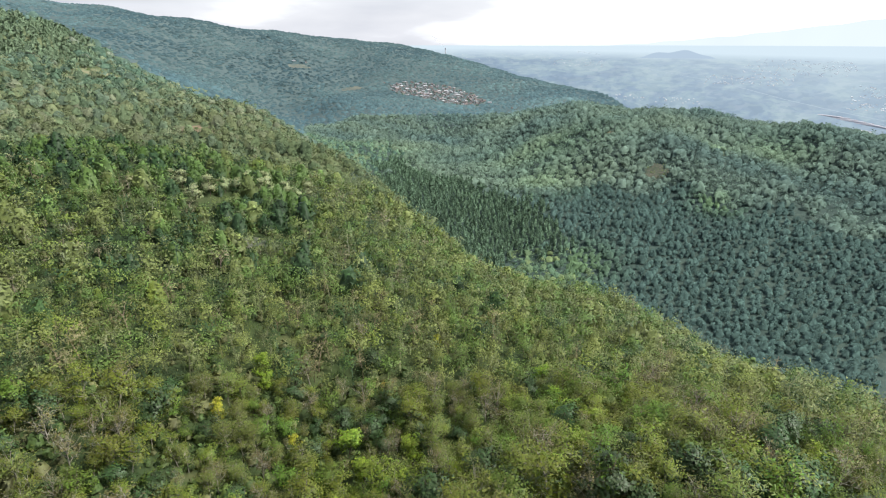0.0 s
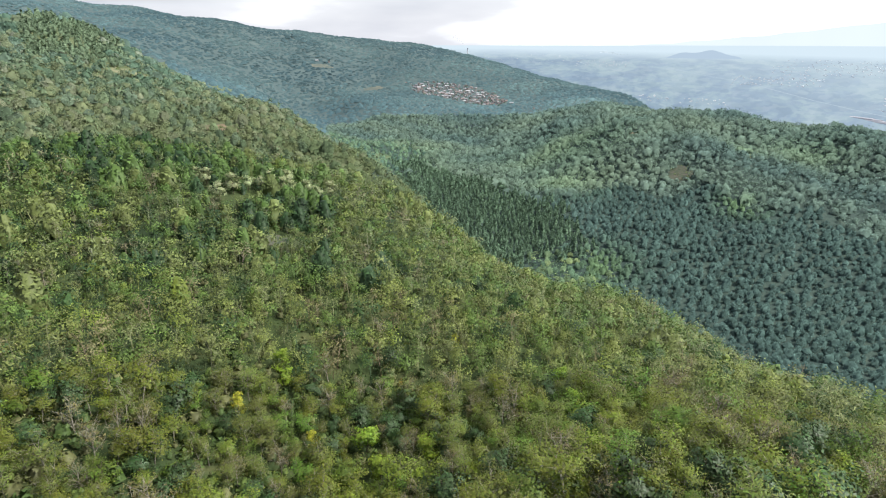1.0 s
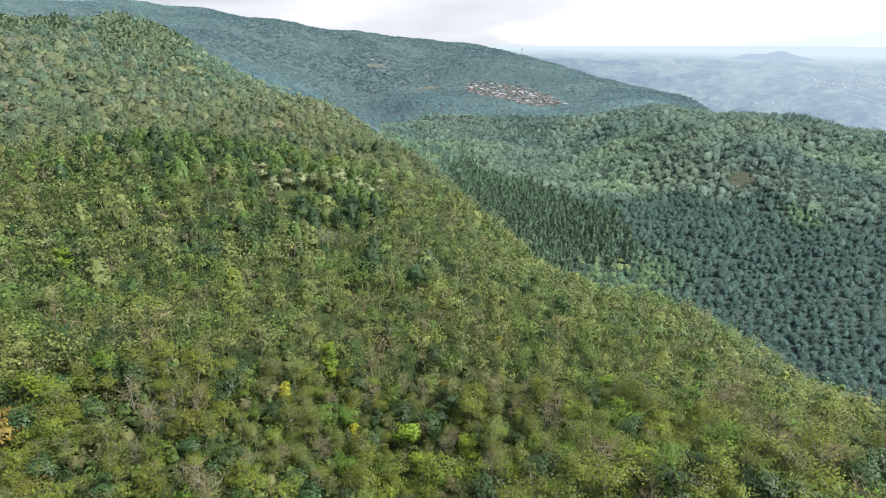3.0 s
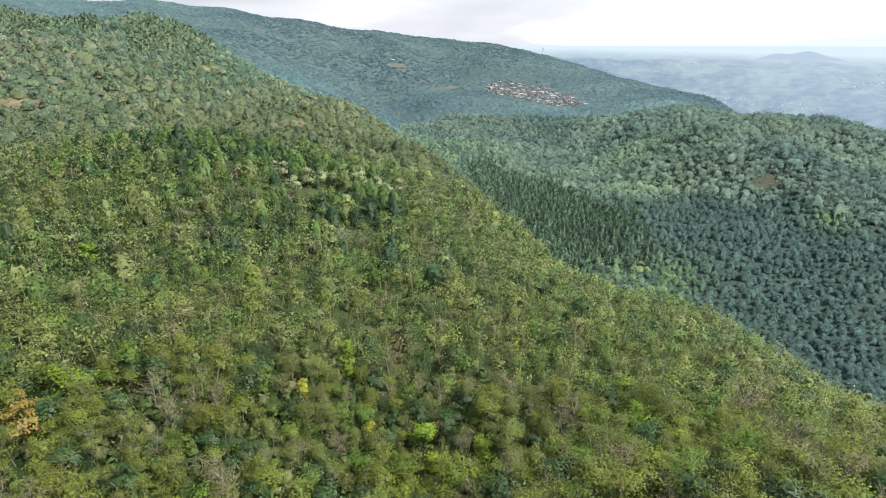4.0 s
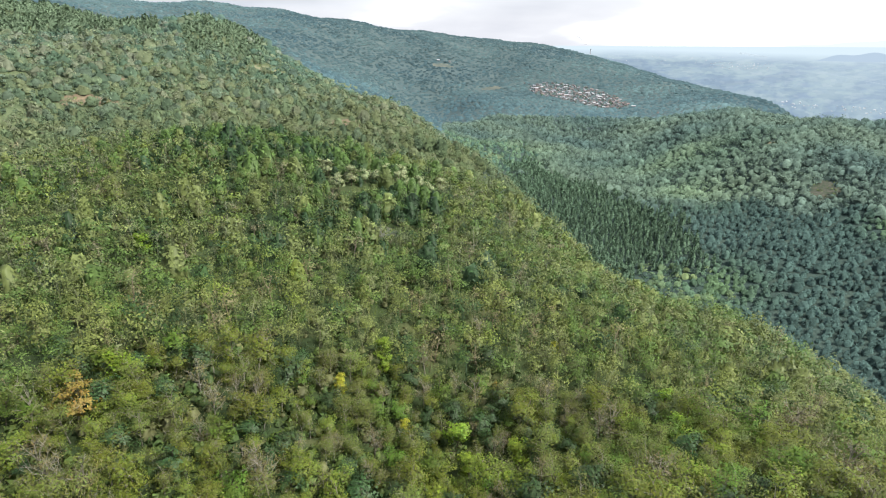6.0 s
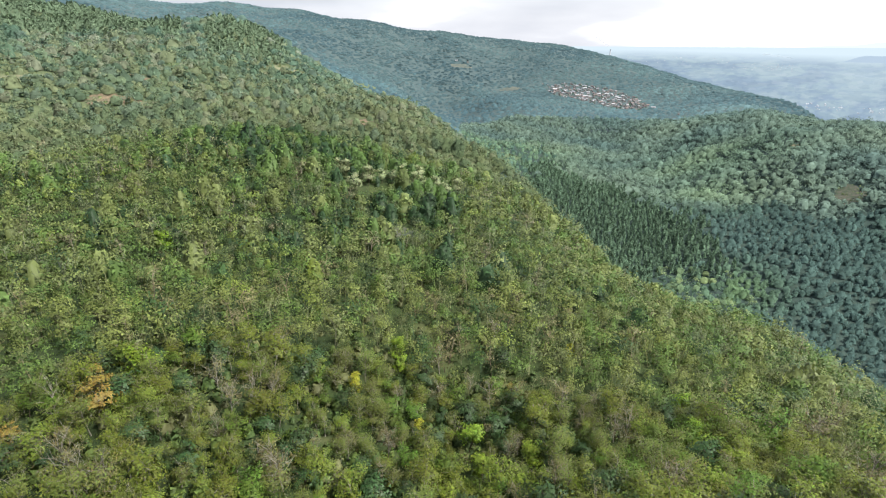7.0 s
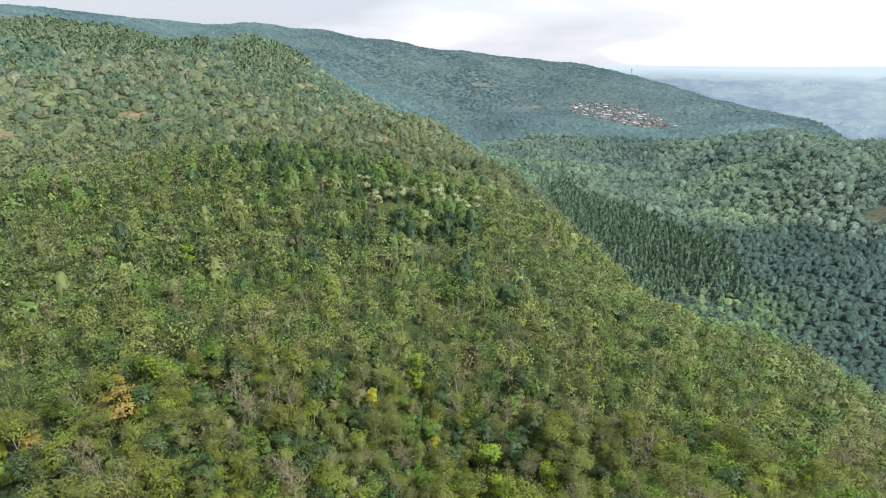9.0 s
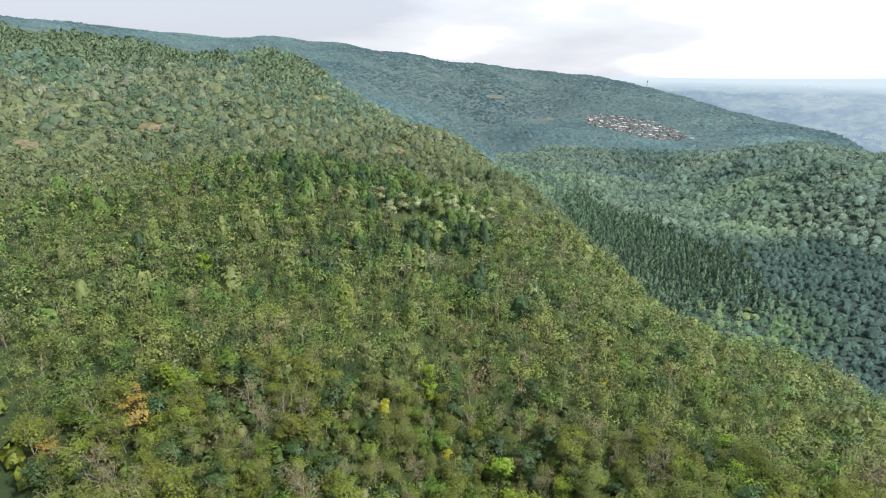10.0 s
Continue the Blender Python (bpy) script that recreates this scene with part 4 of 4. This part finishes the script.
spots = [(x[k], y[k], z[k], rng.uniform(0.5, 1.3), tone(((0.085, 0.125, 0.03), (0.055, 0.090, 0.025), (0.115, 0.122, 0.05)), (1, 1, 0.8)), rng.integers(0, 4)) for k in np.nonzero(keep)[0]]
many("bushes", bush, spots, [LEAVES], "low green bushes between the hillside trees", "bushes")

# ---------------------------------------------------------------- village on the far bench
def roof_mat(name, colour):
    return surface(name, ((0.3, tuple(0.75 * c for c in colour)), (0.7, tuple(1.2 * c for c in colour))), 0.6, rough=0.8)


ROOFS = [roof_mat("red_roof_tiles", (0.195, 0.158, 0.148)), roof_mat("brown_roof_tiles", (0.13, 0.112, 0.107)), roof_mat("pale_sheet_roof", (0.42, 0.42, 0.43)),
         roof_mat("grey_sheet_roof", (0.28, 0.28, 0.30))]
PLASTER = surface("white_plaster", ((0.3, (0.17, 0.165, 0.16)), (0.7, (0.31, 0.30, 0.29))), 0.8)
PANE = surface("dark_window", ((0.3, (0.03, 0.035, 0.04)), (0.7, (0.07, 0.08, 0.09))), 0.5, rough=0.3)


def box(x0, y0, z0, x1, y1, z1):
    v = [(x, y, z) for z in (z0, z1) for x, y in ((x0, y0), (x1, y0), (x1, y1), (x0, y1))]
    f = [(0, 3, 2, 1), (4, 5, 6, 7), (0, 1, 5, 4), (1, 2, 6, 5), (2, 3, 7, 6), (3, 0, 4, 7)]
    return v, f


def boxes_mesh(name, items, mats):
    vs, fs = [], []
    for it in items:
        v, f = box(*it)
        fs += [tuple(i + len(vs) for i in q) for q in f]
        vs += v
    return mesh_of(name, vs, fs, mats)


def house(kind):
    """A small village house: plastered walls, a window each side, a door, and a gabled roof with eaves."""
    w, l, h, rise = ((4.0, 5.5, 3.4, 2.4), (3.6, 4.6, 3.2, 2.0), (4.4, 6.5, 3.6, 1.7), (3.3, 4.2, 3.0, 1.5))[kind]
    colour = ("red-tiled", "brown-tiled", "pale sheet-roofed", "grey sheet-roofed")[kind]
    ob = tagged(new("village_house"), colour + " plastered house standing close among its neighbours", "house", "houses of the hill village")
    part("wall", boxes_mesh("wall", [(-w, -l, -3, w, l, h)], [PLASTER]), ob)
    e, t = 0.7, 0.25
    prof = [(-w - e, h - 0.35), (0, h + rise), (w + e, h - 0.35), (w + e, h - 0.35 + t), (0, h + rise + t), (-w - e, h - 0.35 + t)]
    v = [(x, y, z) for y in (-l - e, l + e) for x, z in prof]
    q = [(k, k + 6, (k + 1) % 6 + 6, (k + 1) % 6) for k in range(6)] + [(0, 1, 4, 5), (1, 2, 3, 4), (6, 11, 10, 7), (7, 10, 9, 8)]
    part("roof", mesh_of("roof", v, q, [ROOFS[kind]]), ob, colour + " gabled roof")
    for y in (-l + 0.02, l - 0.02):
        g = mesh_of("gable", [(x, y, z) for x, z in ((-w, h - 0.02), (w, h - 0.02), (0.05, h + rise - 0.2), (-0.05, h + rise - 0.2))], [(0, 1, 2, 3)], [PLASTER])
        part("gable", g, ob)
    part("window", boxes_mesh("window", [(-w - 0.05, -1.4, 1.0, -w + 0.02, 0.4, 2.2)], [PANE]), ob, "dark window")
    part("door", boxes_mesh("door", [(-0.6, -l - 0.05, -0.2, 0.6, -l + 0.02, 2.0)], [PANE]), ob, "dark door")
    return ob


kinds = [house(k) for k in range(4)]
fresh = [True] * 4
x, y, z, a, d = scatter(12.0, 1200, 1560, 6, -7, 0.42)
inside = in_village(x, y)
sites = [(x[k], y[k], z[k]) for k in rng.permutation(np.nonzero(inside)[0])][:285]
for px, py in ((-138, 1484), (-150, 1490), (115, 1325), (160, 1240), (9, 1130), (19, 1131), (-393, 1590), (-378, 1594), (-410, 1588), (-362, 1596), (-340, 1580)):
    sites.append((px, py, float(height(px, py)[0])))
for px, py, pz in sites:
    k = int(rng.choice(4, p=(0.28, 0.28, 0.20, 0.24)))
    m = pose(px, py, pz, 0, 0, rng.choice((12, 102)) + rng.uniform(-28, 28)) @ Matrix.Scale(rng.uniform(0.45, 0.75), 4)
    if fresh[k]:
        fresh[k] = False
        kinds[k].matrix_basis = m
    else:
        copy_thing(kinds[k], m).matrix_basis = m
x, y, z, a, d = scatter(14, 1200, 1560, 6, -7, 0.5)
inside = in_village(x, y, 1.1)
spots = [(x[k], y[k], z[k], rng.uniform(0.4, 0.8), np.array((0.075, 0.12, 0.08)) * rng.uniform(0.8, 1.2), rng.integers(0, 6)) for k in np.nonzero(inside)[0]]
many("village_trees", lowp, spots, [HAZY], "green garden trees between the village houses", "trees", 0.8)


# ---------------------------------------------------------------- things on the lowland
def on_plain(az, el):
    """Where the line of that bearing and height meets the lowland."""
    r = np.arange(2000, 4700, 5.0)
    k = int(np.argmax(np.degrees(np.arctan2(low_level(r), r)) > el)) or len(r) - 1
    return (*polar(az, r[k]), float(low_level(r[k])))


WHITE = surface("white_town_walls", ((0.3, (0.46, 0.47, 0.49)), (0.7, (0.68, 0.68, 0.69))), 0.05)
# roof pink greyed towards the backdrop, so haze is in the base colour
HAZED_PINK = surface("hazed_shed_roofs", ((0.3, (0.29, 0.30, 0.33)), (0.7, (0.34, 0.33, 0.36))), 0.05)
houses = []
for az0, az1, el0, el1, number in ((-25, -32, -3.1, -3.9, 70), (-28, -36, -1.7, -3.0, 90), (-34, -36.5, -2.1, -2.6, 16), (-36.2, -40, -3.6, -5.6, 60), (-21, -25, -5.2, -5.7, 14),
                                   (-11, -16, -1.9, -2.5, 36), (-2, -12, -1.4, -2.2, 24), (-16.5, -20, -5.0, -5.6, 12), (-40, -48, -2, -5.5, 50)):
    for _ in range(2 * number):
        px, py, pz = on_plain(rng.uniform(az1, az0), rng.uniform(el1, el0))
        w, l, h = rng.uniform(1.0, 3.0), rng.uniform(2, 6), rng.uniform(1.0, 2.4)
        houses.append((px - w, py - l, pz - 4, px + w, py + l, pz + h))
tagged(new("town", boxes_mesh("town", houses, [WHITE])), "white houses of far towns scattered over the lowland", "town", kind="stuff")


def shed(az, el, w, l, h, mat, label):
    px, py, pz = on_plain(az, el)
    v = [(x, y, z) for y in (-l, l) for x, z in ((-w, -8), (w, -8), (w, h), (0, h + 0.22 * w), (-w, h))]
    q = [(0, 1, 6, 5), (1, 2, 7, 6), (2, 3, 8, 7), (3, 4, 9, 8), (4, 0, 5, 9)]
    ob = tagged(new("long_shed"), label, "building", "sheds on the lowland")
    ob.matrix_basis = pose(px, py, pz, 0, 0, az + 62)
    part("wall_and_roof", mesh_of("shed", v, q, [mat]), ob)
    for y in (-l + 0.01, l - 0.01):
        part("end_wall", mesh_of("end_wall", [(x, y, z) for x, z in ((-w, -8), (w, -8), (w, h), (-w, h))], [(0, 1, 2, 3)], [mat]), ob)
    return ob


for k in range(7):
    shed(-35.2 - 0.55 * k, -6.15 - 0.10 * k, 9, 42, 2, HAZED_PINK, "long shed with a pink roof greyed by haze on the lowland")
shed(-37.5, -7.45, 16, 30, 12, WHITE, "large white hall standing at the hill's foot")


def ribbon_road():
    """A pale straight road across the lowland."""
    line = [on_plain(a, e) for a, e in ((-19.5, -2.6), (-22.2, -3.13), (-26.6, -3.84), (-31.6, -5.05), (-35.8, -5.84), (-38.5, -6.26), (-44, -7.0))]
    v, q = [], []
    for k, (px, py, pz) in enumerate(line):
        qx, qy, _ = line[min(k + 1, len(line) - 1)]
        ox, oy, _ = line[max(k - 1, 0)]
        side = unit(np.array([-(qy - oy), qx - ox]))
        v += [(px + side[0] * 5, py + side[1] * 5, pz + 4), (px - side[0] * 5, py - side[1] * 5, pz + 4)]
    q = [(2 * k, 2 * k + 1, 2 * k + 3, 2 * k + 2) for k in range(len(line) - 1)]
    # the road glows: haze is painted into its colour
    tagged(new("road", mesh_of("road", v, q, [glow("hazed_road_glow", (0.56, 0.67, 0.76))])), "pale straight road across the hazy lowland", "road", kind="structure")


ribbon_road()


def low_hill(az, d, half, high, label):
    a, s = np.meshgrid(np.linspace(-1, 1, 25), np.linspace(-1, 1, 9))
    h = np.clip(1 - a ** 2, 0, 1) * np.clip(1 - s ** 2, 0, 1) * (1 + 0.2 * np.sin(a * 7)) * high
    bx, by = polar(az, d)
    c, n = math.cos(radians(az)), math.sin(radians(az))
    px, py = bx + a * half * c - s * half * 0.5 * n, by + a * half * n + s * half * 0.5 * c
    pz = float(low_level(d)) - 8 + h
    ii = np.arange(a.size).reshape(a.shape)
    q = np.stack([ii[:-1, :-1], ii[:-1, 1:], ii[1:, 1:], ii[1:, :-1]], -1).reshape(-1, 4)
    # blue haze painted as the hill's glow
    tagged(new("backdrop", mesh_of("low_hill", np.stack([px, py, pz], -1).reshape(-1, 3), q, [glow("hazed_hill_glow", (0.54, 0.66, 0.78))], smooth=True)), label, "backdrop", kind="structure")


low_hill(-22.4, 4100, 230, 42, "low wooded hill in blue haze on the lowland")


def smoke(px, py, pz, length, wide, rise, lean, puffs, label):
    """Drifting smoke: ragged soft puffs that widen and thin along the wind."""
    vs, fs = [], []
    for k in range(puffs):
        s = k / (puffs - 1)
        r = wide * (0.25 + s) * rng.uniform(0.7, 1.2)
        ring = 7
        c = np.array([px + lean * length * s + rng.normal(0, 0.12) * wide, py + rng.normal(0, 0.3) * wide, pz + rise * s + rng.normal(0, 0.15) * wide])
        b = len(vs)
        vs += [tuple(c + (0, 0, -r * 0.6)), tuple(c + (0, 0, r * 0.6))]
        for j in range(ring):
            a = j * 2 * math.pi / ring
            rr = r * rng.uniform(0.75, 1.25)
            vs.append(tuple(c + (math.cos(a) * rr * 1.4, math.sin(a) * rr, rng.normal(0, 0.15) * r)))
        for j in range(ring):
            p, q = b + 2 + j, b + 2 + (j + 1) % ring
            fs += [(b, q, p), (b + 1, p, q)]
    return tagged(new("smoke", mesh_of("smoke", vs, fs, [SMOKE], smooth=True)), label, "smoke", kind="stuff")


def smoke_mat():
    m, n, l = material("thin_smoke")
    d = node(n, "ShaderNodeBsdfDiffuse", Color=(0.85, 0.87, 0.9, 1))
    up = n.new("ShaderNodeCombineXYZ")          # fine droplets scatter the sun alike on every side
    up.inputs[0].default_value, up.inputs[1].default_value, up.inputs[2].default_value = sun_dir
    l.new(up.outputs[0], d.inputs["Normal"])
    t = n.new("ShaderNodeBsdfTransparent")
    mix = n.new("ShaderNodeMixShader")
    co = n.new("ShaderNodeTexCoord")
    no = node(n, "ShaderNodeTexNoise", Scale=0.08, Detail=3.0)
    l.new(co.outputs["Object"], no.inputs["Vector"])
    k = ramp(n, l, no.outputs["Fac"], (0.3, (0.03, 0.03, 0.03)), (0.7, (0.11, 0.11, 0.11)))
    l.new(k, mix.inputs[0])
    l.new(t.outputs[0], mix.inputs[1])
    l.new(d.outputs[0], mix.inputs[2])
    out = n.new("ShaderNodeOutputMaterial")
    l.new(mix.outputs[0], out.inputs[0])
    return m


SMOKE = smoke_mat()
# a tall factory chimney behind the far ridge
cx, cy = polar(-0.4, 2650)
chimney = tagged(new("chimney"), "tall pale factory chimney with white smoke on the lowland", "chimney")
chimney.matrix_basis = pose(cx, cy, 0)
top, base = 2650 * math.tan(radians(-0.85)), -150.0
v, f = rods([((0, 0, base), (0, 0, top - 4), 3.4, 2.2)], 12)
part("shaft", mesh_of("shaft", v, f, [WHITE], smooth=True), chimney)
v, f = rods([((0, 0, top - 5), (0, 0, top), 2.7, 2.6)], 12)
part("collar", mesh_of("collar", v, f, [HAZED_PINK], smooth=True), chimney, "greyish chimney collar")
smoke(cx, cy, top + 1, 62, 7, 46, -0.9, 8, "thin white smoke drifting from the chimney")
fx, fy, fz = on_plain(-15.8, -1.6)
smoke(fx, fy, fz + 8, 170, 13, 26, -1.0, 8, "thin white smoke drifting over a far town")
